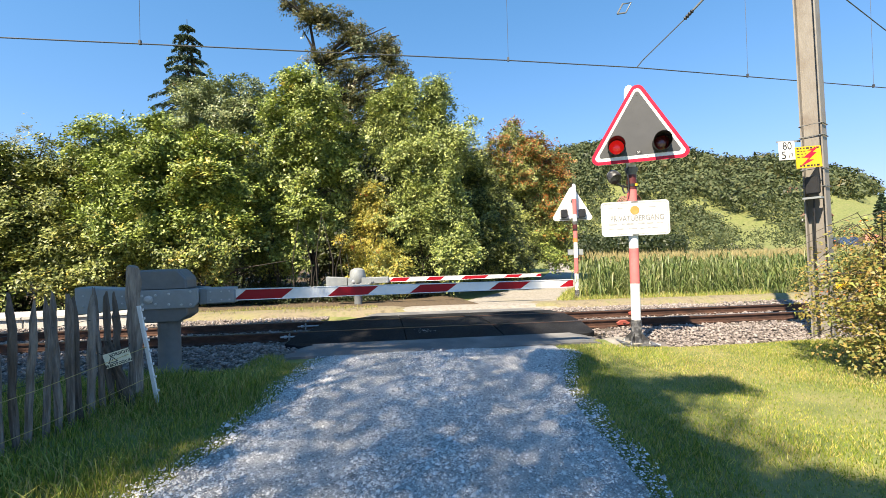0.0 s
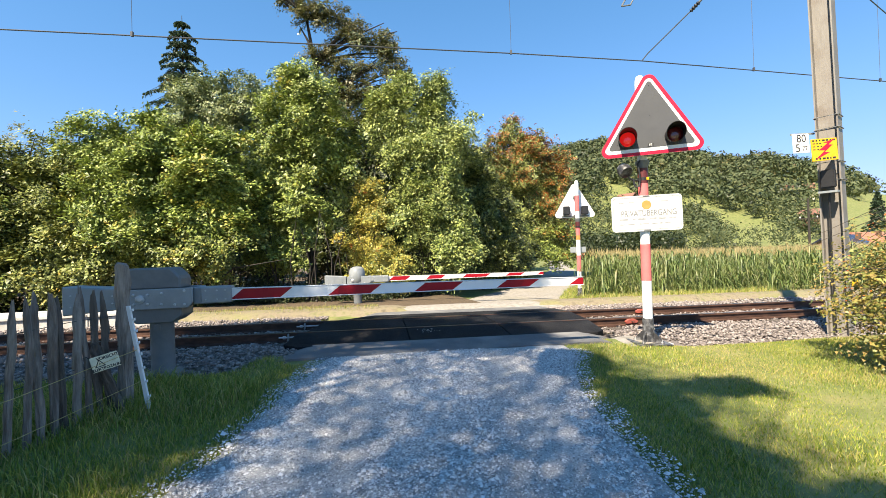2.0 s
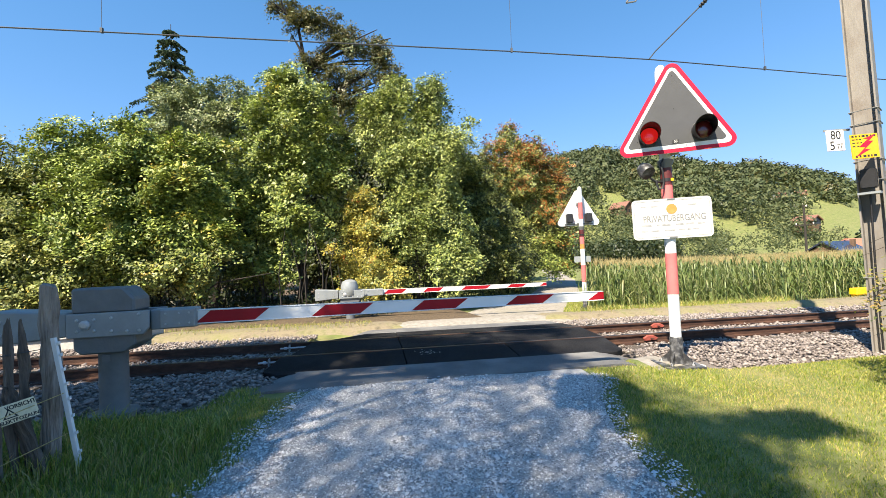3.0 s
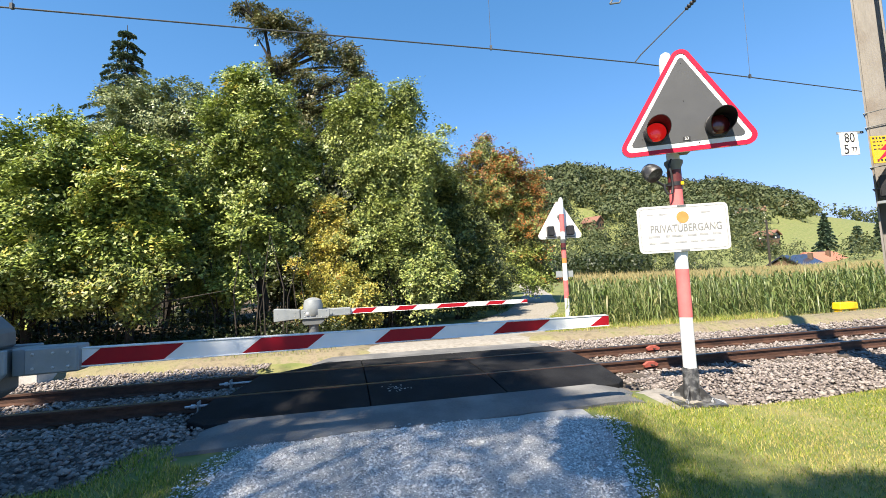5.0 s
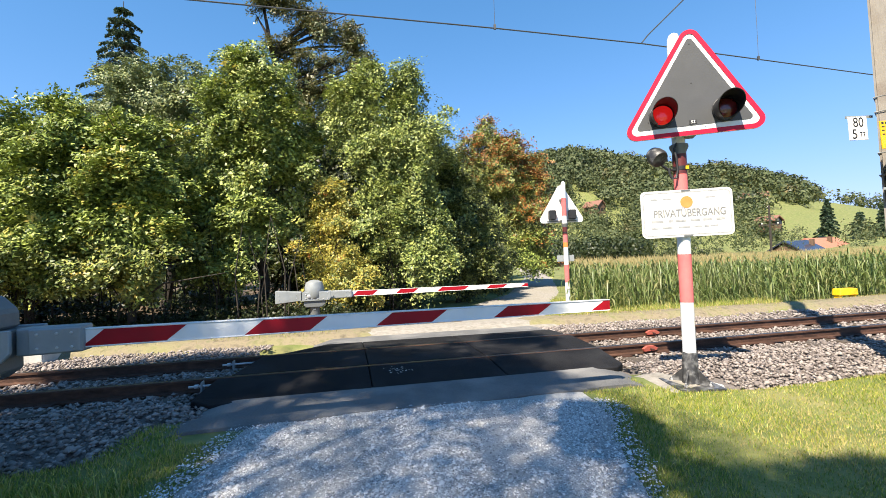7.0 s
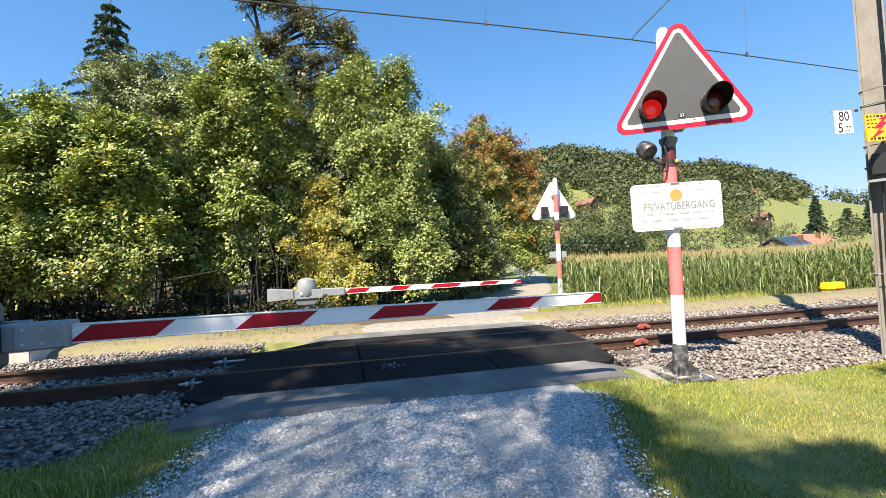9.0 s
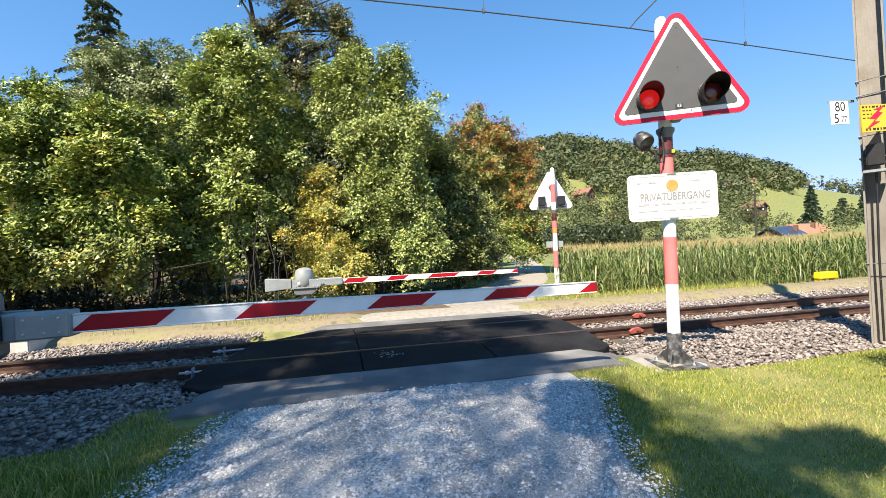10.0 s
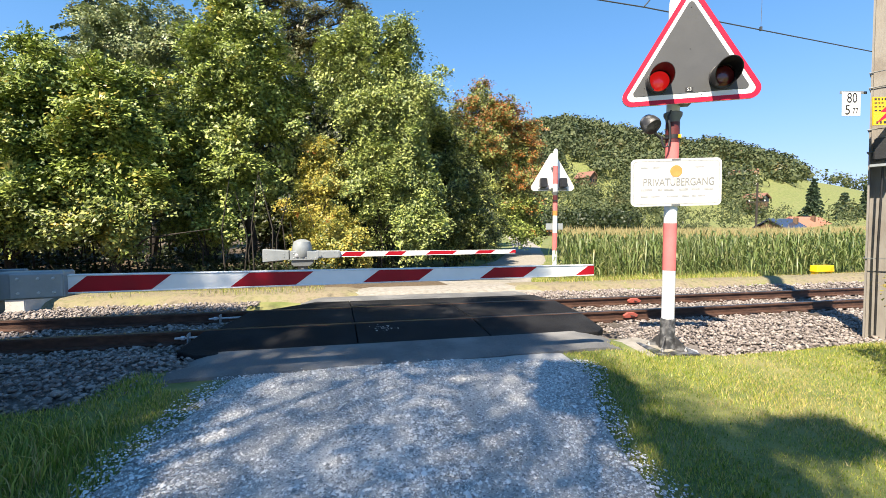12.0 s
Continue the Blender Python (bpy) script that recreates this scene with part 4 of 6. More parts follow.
        for row, (zz, hh) in enumerate(((-0.085, 0.022), (-0.15, 0.016), (0.15, 0.014))):
            xx = -0.36
            while xx < 0.30:
                w = rnd.uniform(0.04, 0.12)
                if not (row == 2 and -0.16 < xx + w / 2 < 0.1):
                    part("text_bar", box(xx, xx + w, -0.0065, -0.0042, zz, zz + hh), PALEINK, pl)
                xx += w + rnd.uniform(0.015, 0.06)
        for zz in (0.235, -0.235):
            part("clamp", box(-0.045, 0.045, -0.008, 0.02, zz - 0.008, zz + 0.008), STEELDARK, pl)
        for zz in (1.58, 1.95):
            part("pole_clamp", lathe([(0.071, zz), (0.071, zz + 0.03)], 20), STEELDARK, sg, flat=False)
    else:
        part("orange_band", lathe([(0.0665, 1.86), (0.0665, 2.0)], 20), ORANGE, sg, "orange band", flat=False)
        part("back_plate", box(-0.24, 0.24, -0.085, -0.07, 1.46, 1.64, 0.004), STEEL, sg, "small grey plate")
    return sg


signal(2.555, 8.33, 0.0, 0.0, -18.0, "striped signal post with a grey triangle and one lit red lamp", (True, False), True)
signal(3.58, 15.83, -0.26, 176.0, 3.0, "striped signal post seen from behind its white triangle", (False, False))

# concrete footing under the near signal, platform edge, small track parts
def footing():
    rnd = random.Random(4)
    bm = bmesh.new()
    vs = []
    for k in range(14):
        a = 2 * math.pi * k / 14
        r = 0.30 + 0.04 * rnd.uniform(-1, 1)
        vs.append((r * math.cos(a) * 1.1, r * math.sin(a) * 0.8))
    lo = [bm.verts.new((a, b, -0.2)) for a, b in vs]
    hi = [bm.verts.new((a * 0.95, b * 0.95, -0.002)) for a, b in vs]
    bm.faces.new(lo[::-1]), bm.faces.new(hi)
    for k in range(14):
        bm.faces.new((lo[k], lo[(k + 1) % 14], hi[(k + 1) % 14], hi[k]))
    ob = part("footing", bm, CONCRETE, m=pose(2.58, 8.30, 0.0))
    tagged(ob, "worn concrete footing under the signal post", "footing")


footing()


def platform():
    x, y = at(-7.4, 11.85)
    p = thing("platform_edge", pose(x, y, 0.10, 0, 0, 12.3), "low pale concrete platform edge beside the track", "platform")
    for k in range(6):
        part("slab", box(-3.8 + k * 1.27 + 0.006, -3.8 + (k + 1) * 1.27 - 0.006, -0.6, 0.6, -0.3, 0.24 + 0.004 * (k % 2), 0.012), CONCRETE, p)
        part("coping", box(-3.8 + k * 1.27 + 0.004, -3.8 + (k + 1) * 1.27 - 0.004, -0.64, 0.5, 0.246, 0.30, 0.008), CONCRETE, p)


platform()


def small_track_things():
    for s, v, turn in ((5.85, 10.17, 0), (4.95, 9.13, 8)):
        x, y = at(s, v)
        t = thing("rail_clamp", pose(x, y, zt(s, v) + 0.05, 0, 0, 12.3 + turn) @ Matrix.Diagonal((1.0, 1.0, 0.62, 1.0)), "red painted steel clamp fixed to the rail", "clamp", "clamps on the rails")
        part("jaw", prism([(-0.11, -0.07), (0.11, -0.07), (0.14, -0.02), (0.06, 0.05), (-0.06, 0.055), (-0.13, 0.0)], -0.085, -0.045, 0.006), RUSTRED, t)
        part("jaw", prism([(-0.11, -0.07), (0.11, -0.07), (0.14, -0.02), (0.07, 0.065), (-0.06, 0.06), (-0.13, 0.0)], 0.045, 0.085, 0.006), RUSTRED, t)
        part("screw", tube([(0, -0.14, -0.02), (0, 0.14, -0.02)], 0.016, 8), RAILSTEEL, t)
    for s, v in ((-0.72, 9.30), (-0.66, 9.98), (-0.75, 9.0)):
        x, y = at(s, v)
        t = thing("panel_anchor", pose(x, y, zt(s, v) + 0.055, 0, 0, 12.3), "zinc plated tie rod end beside the panels", "anchor", "tie rods of the panels")
        part("rod", tube([(-0.18, 0, 0), (0.25, 0, 0.0)], 0.013, 8), BOLT, t)
        part("nut", lathe([(0.024, -0.02), (0.024, 0.02)], 6), BOLT, t, m=pose(-0.10, 0, 0, 0, 90, 0))
        part("washer_plate", box(-0.05, -0.035, -0.05, 0.05, -0.05, 0.05, 0.003), STEEL, t)
    x, y = at(15.0, 13.3)
    t = thing("cable_marker", pose(x, y, gh(x, y), 0, 0, 8), "bright yellow plastic marker cover on short feet", "marker")
    part("cover", prism([(-0.32, 0.10), (0.32, 0.10), (0.30, 0.30), (-0.30, 0.30)], -0.12, 0.12, 0.02), YELLOW, t)
    for dx in (-0.25, 0.25):
        part("foot", box(dx - 0.03, dx + 0.03, -0.08, 0.08, -0.06, 0.10), YELLOW, t)


small_track_things()


# ---- mast with its signs, overhead line ----
MX, MY = 5.53, 8.93


def mast():
    m = thing("line_mast", pose(MX + 0.07, MY, -0.12, 0, -1.1, 0) @ pose(0, 0, 0, 0, 0, 40), "tall weathered steel H-beam mast of the overhead line", "mast")
    w, t = 0.130, 0.018
    part("flange", box(-w, w, -w, -w + t, 0.0, 9.5), MASTPAINT, m)
    part("flange", box(-w, w, w - t, w, 0.0, 9.5), MASTPAINT, m)
    part("web", box(-0.008, 0.008, -w + t, w - t, 0.0, 9.5), MASTPAINT, m)
    part("foot", box(-0.3, 0.3, -0.3, 0.3, -0.5, 0.03, 0.02), CONCRETE, m, "concrete foot")
    for z in (1.05, 2.35, 2.62, 3.12, 3.30):
        e = w + 0.012
        part("strap", tube([(-e, -e, z), (e, -e, z), (e, e, z), (-e, e, z), (-e, -e, z + 0.001)], 0.008, 6), STEELDARK, m, "wire strap")
    case = part("junction_box", box(-w - 0.12, -w - 0.002, -0.08, 0.08, 2.24, 2.50, 0.012), BLACK, m, "dark junction box")
    part("bracket", box(-w - 0.16, -w - 0.002, -0.11, 0.11, 2.16, 2.19), STEEL, case)
    side = part("cable_clamp", box(w + 0.002, w + 0.17, -0.05, 0.05, 2.36, 2.42, 0.004), STEEL, m, "zinc cable clamp")
    part("terminal", box(w + 0.05, w + 0.16, -0.07, 0.07, 2.425, 2.53, 0.01), STEELDARK, side)
    part("conduit", tube([(-w - 0.05, 0.0, 2.2), (-w - 0.03, 0.02, 1.2), (-w - 0.02, 0.02, 0.1)], 0.012, 6), BLACK, m, "black conduit")


mast()


def mast_signs():
    # kilometre board on a flat arm
    k = thing("kilometre_board", pose(5.225, 9.05, 2.835, 0, -2.5, 8), "white kilometre board with black figures", "sign")
    part("board", box(-0.135, 0.135, -0.006, 0.006, -0.145, 0.145, 0.002), WHITE, k)
    part("arm", box(-0.15, 0.25, 0.007, 0.02, 0.13, 0.16), STEEL, k, "zinc arm")
    lettering("figures", "80", 0.17, INK, k, pose(0.005, -0.0075, 0.07, 90), 0.95)
    lettering("figures", "5", 0.17, INK, k, pose(-0.06, -0.0075, -0.075, 90), 1.05)
    lettering("figures", "77", 0.10, INK, k, pose(0.055, -0.0075, -0.085, 90), 0.9)
    w = thing("warning_plate", pose(5.25, 8.66, 2.65, 0, -5, 15) @ Matrix.Scale(1.22, 4), "yellow warning plate with a red lightning flash", "sign")
    part("board", box(-0.192, 0.192, -0.005, 0.005, -0.13, 0.13, 0.002), YELLOW, w)
    bm = bmesh.new()
    zig = [(-0.16, -0.115), (0.0, -0.01), (-0.09, -0.005), (0.05, 0.075), (-0.02, 0.08), (0.16, 0.12), (0.06, 0.055), (0.12, 0.05), (-0.01, -0.03), (0.07, -0.035)]
    vs = [bm.verts.new((a, -0.0065, b)) for a, b in zig]
    bm.faces.new(vs)
    part("flash", bm, SIGNRED, w, "red lightning flash")
    rnd = random.Random(9)
    for zz, hh in ((0.10, 0.018), (0.07, 0.010), (0.035, 0.010), (0.0, 0.010), (-0.115, 0.022)):
        xx = -0.175 if zz > -0.1 else -0.15
        while xx < (-0.03 if zz < 0.1 and zz > -0.1 else 0.13):
            wd = rnd.uniform(0.018, 0.045)
            part("text_bar", box(xx, xx + wd, -0.0062, -0.0042, zz, zz + hh), INK, w)
            xx += wd + rnd.uniform(0.016, 0.03)


mast_signs()


def overhead():
    o = thing("overhead_line", Matrix(), "contact wire with droppers and a pull-off arm over the track", "overhead line")
    a, k, b = Vector((1.22, 11.89, 5.78)), Vector((4.40, 12.62, 5.75)), Vector((7.49, 13.44, 5.70))
    left = a + (a - k) * 14 + Vector((0, -1.2, -0.95))
    right = b + (b - k) * 14
    part("contact_wire", tube([left, a + (a - k) * 3 + Vector((0, -0.05, -0.13)), a, k, b, right], 0.0125, 6), WIRE, o)
    mess = Vector((0, 0, 3.0))
    part("carrier_wire", tube([left + mess, a + mess * 0.9, k + mess, b + mess * 0.9, right + mess], 0.010, 6), WIRE, o)
    for p in (a, b, b + (b - k) * 1.3, a + (a - k) * 2.35 + Vector((0, -0.04, -0.10))):
        part("dropper", tube([p + Vector((0, 0, 2.75)), p + Vector((0.004, 0, 0.7)), p], 0.0045, 5), WIRE, o)
        part("clip", box(p.x - 0.022, p.x + 0.022, p.y - 0.02, p.y + 0.02, p.z - 0.02, p.z + 0.07), WIRE, o)
    # pull-off arm rising to an insulator on the mast's bracket
    e1 = k + Vector((1.02, -0.25, 0.98))
    e2 = k + Vector((1.5, -0.8, 1.45))
    part("pull_off_arm", tube([k + Vector((0, 0, 0.02)), k + Vector((0.12, -0.03, 0.16)), e1], 0.013, 6), WIRE, o)
    ins = part("insulator", lathe([(0.02, 0.0), (0.05, 0.02), (0.03, 0.05), (0.05, 0.08), (0.03, 0.11), (0.05, 0.14), (0.03, 0.17), (0.05, 0.2), (0.02, 0.24)], 14), BLACK, o, "dark ribbed insulator", flat=False)
    ins.matrix_basis = Matrix.Translation(e1) @ (e2 - e1).to_track_quat("Z", "Y").to_matrix().to_4x4()
    part("bracket_tube", tube([e1 + (e2 - e1) * 0.25, e2, Vector((MX - 0.13, MY, 8.3))], 0.025, 8), STEELDARK, o)
    part("feeder", tube([Vector((MX - 0.13, MY, 8.2)), Vector((6.5, 9.9, 6.02)), Vector((10, 12.2, 5.85)), Vector((40, 24, 5.6))], 0.010, 6), WIRE, o, "sagging feeder cable")
    c = k + Vector((-0.22, 0.15, 1.42))
    frame_ = part("stirrup", tube([c + Vector((-0.16, 0, 0)), c + Vector((0.05, 0, 0.02)), c + Vector((0.18, 0, 0.26)), c + Vector((-0.02, 0, 0.24)), c + Vector((-0.16, 0, 0))], 0.02, 6), STEELDARK, o, "steel stirrup")


overhead()


# ---- fence ----
def picket(rnd, h, r, point=0.75):
    bm = bmesh.new()
    rings = []
    seg = 7
    n = 11
    wob = [Vector((rnd.gauss(0, 0.005), rnd.gauss(0, 0.005), 0)) for _ in range(n)]
    off = Vector()
    rr = [r * rnd.uniform(0.75, 1.2) for _ in range(seg)]
    for i in range(n):
        f = i / (n - 1)
        off = off + wob[i]
        k = 1.0 if f < 0.88 else 1.0 - point * (f - 0.88) / 0.12
        rings.append([bm.verts.new(off + Vector((rr[j] * k * math.cos(2 * math.pi * j / seg) * rnd.uniform(0.68, 1.32), rr[j] * k * 0.75 * math.sin(2 * math.pi * j / seg), -0.1 + (h + 0.1) * f + (rnd.uniform(-0.03, 0.03) if f > 0.8 else 0)))) for j in range(seg)])
    for a, b in zip(rings, rings[1:]):
        for j in range(seg):
            bm.faces.new((a[j], a[(j + 1) % seg], b[(j + 1) % seg], b[j]))
    bm.faces.new(rings[0][::-1]), bm.faces.new(rings[-1])
    return bm


def fence():
    f = thing("picket_fence", pose(-2.97, 5.82, 0.12, 0, 0, 0), "old weathered grey split-wood picket fence", "fence")
    rnd = random.Random(21)
    y = -0.07
    while y > -3.2:
        part("picket", picket(rnd, rnd.uniform(0.95, 1.06), rnd.uniform(0.024, 0.033), rnd.uniform(0.4, 0.9)), OLDWOOD, f, m=pose(rnd.gauss(-0.02, 0.012) + 0.05 * y, y, 0.02, rnd.gauss(0, 2.5), rnd.gauss(0, 2.0), rnd.uniform(0, 180)))
        y -= rnd.uniform(0.082, 0.108)
    part("end_post", picket(rnd, 1.22, 0.066, 0.15), OLDWOOD, f, "thick end post", m=pose(0.01, 0.0, 0, 0, 1, 0))
    part("strut", picket(rnd, 0.62, 0.05), OLDWOOD, f, m=pose(0.07, -0.12, -0.02, 3, -14, 20))
    for z, dx in ((0.78, -0.045), (0.40, -0.045)):
        part("wire", tube([(dx + 0.02, 0.02, z)] + [(dx + 0.05 * (-0.4 * k) + 0.006 * (-1) ** k, -0.4 * k, z + 0.008 * math.sin(k * 2)) for k in range(1, 9)], 0.003, 5), WIRE, f)
    for z0, z1 in ((0.50, 0.34), (0.22, 0.10)):
        part("fence_cord", tube([(0.22, -0.06, z0), (0.14, -1.0, (z0 + z1) / 2 - 0.02), (0.10, -3.0, z1)], 0.0028, 5), DRYBLADE, f, "yellowish electric fence cord")
    w = thing("electric_fence_post", pose(-2.70, 5.77, 0.15, 4, -7, 0), "white plastic electric fence post leaning against the fence", "post")
    part("shaft", prism([(-0.014, -0.05), (0.014, -0.05), (0.018, 0.0), (0.016, 0.85), (-0.016, 0.85), (-0.018, 0.0)], -0.010, 0.010, 0.002), WHITE, w)
    for z in (0.05, 0.18, 0.30, 0.42, 0.52, 0.62, 0.72, 0.80):
        part("lug", prism([(0.014, z), (0.034, z), (0.036, z + 0.022), (0.014, z + 0.014)], -0.007, 0.007), WHITE, w)
    sg = thing("fence_sign", pose(-2.83, 5.50, 0.575, 0, -13, 38) @ Matrix.Scale(0.72, 4), "cream plastic electric fence warning sign on the cord", "sign")
    part("board", box(-0.125, 0.125, -0.004, 0.004, -0.085, 0.085, 0.002), CREAM, sg)
    lettering("lettering", "VORSICHT", 0.048, INK, sg, pose(0.03, -0.0055, 0.052, 90), 0.86, 0.0016)
    lettering("lettering", "ELEKTROZAUN", 0.042, INK, sg, pose(0.0, -0.0055, -0.062, 90), 0.86, 0.0016)
    tri = [(-0.10, -0.035), (0.0, -0.035), (-0.05, 0.05)]
    inn = [(-0.083, -0.026), (-0.017, -0.026), (-0.05, 0.032)]
    bm = bmesh.new()
    vo, vi = [bm.verts.new((a, -0.0055, b)) for a, b in tri], [bm.verts.new((a, -0.0055, b)) for a, b in inn]
    for j in range(3):
        bm.faces.new((vo[j], vo[(j + 1) % 3], vi[(j + 1) % 3], vi[j]))
    part("triangle", bm, INK, sg)
    bm = bmesh.new()
    bm.faces.new([bm.verts.new((a, -0.0055, b)) for a, b in ((-0.045, 0.02), (-0.058, -0.006), (-0.05, -0.004), (-0.055, -0.022), (-0.04, 0.003), (-0.048, 0.001))])
    part("flash", bm, INK, sg)
    part("string", tube([(-0.12, 0, 0.08), (-0.15, 0.0, 0.12)], 0.004, 5), BLACK, sg)
    part("string", tube([(0.12, 0, 0.08), (0.15, 0.0, 0.13)], 0.004, 5), BLACK, sg)


fence()


# ---- trees ----
def leaf_quads(c, nrm, size, rng):
    """Leaves as folded rhombs at the places c, facing nrm."""
    n = len(c)
    nrm = nrm / (np.linalg.norm(nrm, axis=1, keepdims=True) + 1e-9)
    t = rng.normal(0, 1, (n, 3))
    t[:, 2] -= 0.5
    t -= nrm * np.sum(t * nrm, 1, keepdims=True)
    t /= np.linalg.norm(t, axis=1, keepdims=True) + 1e-9
    b = np.cross(nrm, t)
    L = size * np.exp(rng.normal(0, 0.25, (n, 1)))
    W = L * 0.42
    v = np.zeros((n, 4, 3))
    v[:, 0] = c - t * L * 0.5
    v[:, 1] = c + b * W + nrm * W * 0.35
    v[:, 2] = c + t * L * 0.5
    v[:, 3] = c - b * W + nrm * W * 0.35
    o = np.arange(n)[:, None] * 4
    f = np.concatenate([o + [0, 1, 2], o + [0, 2, 3]], 1).reshape(-1, 3)
    return v.reshape(-1, 3), f


def leaf_tips(c, nrm, size, rng):
    """Small pointed leaves, one face each."""
    n = len(c)
    nrm = nrm / (np.linalg.norm(nrm, axis=1, keepdims=True) + 1e-9)
    t = rng.normal(0, 1, (n, 3))
    t[:, 2] -= 0.5
    t -= nrm * np.sum(t * nrm, 1, keepdims=True)
    t /= np.linalg.norm(t, axis=1, keepdims=True) + 1e-9
    b = np.cross(nrm, t)
    L = size * np.exp(rng.normal(0, 0.22, (n, 1)))
    v = np.zeros((n, 3, 3))
    v[:, 0] = c - t * L * 0.5 - b * L * 0.36
    v[:, 1] = c - t * L * 0.35 + b * L * 0.42
    v[:, 2] = c + t * L * 0.6
    return v.reshape(-1, 3), np.arange(n * 3).reshape(-1, 3)


def crown(name, lobes, leaves, clump, leaf, mats, pick, parent, rng, droop=0.0, shell=0.55, spray=0.42, fill=0.25):
    """Foliage in lobes (x, y, z, rx, ry, rz): sprays, each a fan of leaves in two ranks along a twig, stand out of every lobe's
    surface with gaps between them, and a looser filling lies inside; pick(p) chooses a material."""
    vol = np.array([l[3] * l[4] + l[4] * l[5] + l[3] * l[5] for l in lobes])
    share = vol / vol.sum()
    P, N, I = [], [], []
    for l, sh in zip(lobes, share):
        nc = max(1, int(leaves * sh * (1 - fill) / clump))
        nb = max(2, nc // 14)
        boughs = rng.normal(0, 1, (nb, 3))
        boughs /= np.linalg.norm(boughs, axis=1, keepdims=True)
        stand = rng.uniform(-0.16, 0.10, nb)
        of = rng.integers(0, nb, nc)
        spread = 0.75 / math.sqrt(nb)
        d = boughs[of] + rng.normal(0, 1, (nc, 3)) * np.array([1.25, 1.25, 0.6]) * spread
        d /= np.linalg.norm(d, axis=1, keepdims=True)
        rough = stand[of] + np.array([1 + 0.34 * noise.noise(Vector(q) * 2.3 + Vector((l[0], l[1], l[2]))) + 0.16 * noise.noise(Vector(q) * 6.0 + Vector((l[2], l[0], 4.0))) for q in d])
        rad = (shell + (1.02 - shell) * rng.uniform(0, 1, nc) ** 0.5) * rough
        cc = np.array(l[:3]) + d * rad[:, None] * np.array(l[3:])
        for q, dd in zip(cc, d):
            m = int(clump * rng.uniform(0.6, 1.4))
            ln = spray * rng.uniform(0.6, 1.35)
            axis = dd * np.array([1.0, 1.0, 0.5]) + rng.normal(0, 0.45, 3)
            axis /= np.linalg.norm(axis) + 1e-9
            up = dd * 0.62 + np.array([-0.12, -0.2, 0.62]) + rng.normal(0, 0.22, 3)
            up -= axis * np.dot(up, axis) * 0.8
            up /= np.linalg.norm(up) + 1e-9
            side = np.cross(axis, up)
            u = rng.uniform(-0.5, 0.5, m)
            w = rng.uniform(-1, 1, m) * (0.42 - 0.5 * np.abs(u)) * ln * 1.3
            off = u[:, None] * axis * ln + w[:, None] * side + rng.normal(0, 0.045, (m, 3))
            off[:, 2] -= (0.35 + droop) * ln * (u + 0.5) ** 2
            P.append(q + off)
            N.append(up + rng.normal(0, 0.26, (m, 3)))
            k = pick(q, rng)
            I.append(np.where(rng.uniform(0, 1, m) < 0.75, k, 0))
        nf = int(leaves * sh * fill)
        d = rng.normal(0, 1, (nf, 3))
        d /= np.linalg.norm(d, axis=1, keepdims=True)
        P.append(np.array(l[:3]) + d * np.array(l[3:]) * (rng.uniform(0.25, 0.72, (nf, 1)) if fill < 1 else rng.uniform(0, 1, (nf, 1)) ** 0.4))
        N.append(d + rng.normal(0, 0.7, (nf, 3)))
        I.append(np.zeros(nf, int))
    P, N, I = np.concatenate(P), np.concatenate(N), np.concatenate(I)
    v, f = leaf_tips(P, N, leaf, rng)
    return mesh_np(name, v, f, mats, parent, I)


def limbs(lobes, foot, height, r0, rng, lean=(0, 0), many=3, seg=7):
    """Trunk from the foot, then limbs out into the lobes. Two meshes: trunk, limbs."""
    top = Vector((foot[0] + lean[0], foot[1] + lean[1], foot[2] + height))
    f = Vector(foot)
    bow = [Vector((rng.normal(0, 0.12), rng.normal(0, 0.12), 0)) * (1 if 0 < i < 6 else 0) for i in range(7)]
    line = [f + (top - f) * (i / 6) + bow[i] - Vector((0, 0, 0.15 if i == 0 else 0)) for i in range(7)]
    tr = tube(line, [r0 * (1.25 if i == 0 else 1.0 - 0.13 * i) for i in range(7)], seg + 2)
    br = []
    for l in lobes:
        for _ in range(many):
            end = Vector(l[:3]) + Vector((rng.normal(0, 0.5) * l[3], rng.normal(0, 0.5) * l[4], rng.normal(0.1, 0.45) * l[5]))
            want = end.z - rng.uniform(0.25, 0.6) * ((end - line[3]).xy.length + 0.8)
            st = min(line[1:], key=lambda p: abs(p.z - want))
            mid = (st + end) / 2 + Vector((rng.normal(0, 0.15), rng.normal(0, 0.15), 0.12 * (end - st).length * 0.5))
            rr = r0 * rng.uniform(0.22, 0.42)
            br.append(tube([st, mid, end], [rr, rr * 0.6, rr * 0.2], 5))
    return tr, br


def tree(name, x, y, lobes, leaves, leaf, mats, pick, label, category="tree", r0=0.14, clump=26, trunk=None, lean=(0, 0), many=3, droop=0.0, shell=0.62, spray=0.45, fill=0.3, group="", seed=0):
    """A tree at x, y; the lobes are given from its foot."""
    rng = np.random.default_rng(seed + 50)
    t = thing(name, pose(x, y, gh(x, y)), label, category, group)
    hi = max(l[2] for l in lobes)
    tr, br = limbs(lobes, (0, 0, 0), trunk or hi * 0.9, r0, rng, lean, many)
    part("trunk", tr, BARK, t, flat=False)
    for limb in br:
        part("limb", limb, BARK, t, flat=False)
    crown("crown", lobes, leaves, clump, leaf, mats, pick, t, rng, droop, shell, spray, fill)
    return t


def only(q, rng):
    return 0


def some(k1, p1):
    return lambda q, rng: k1 if rng.uniform() < p1 else 0


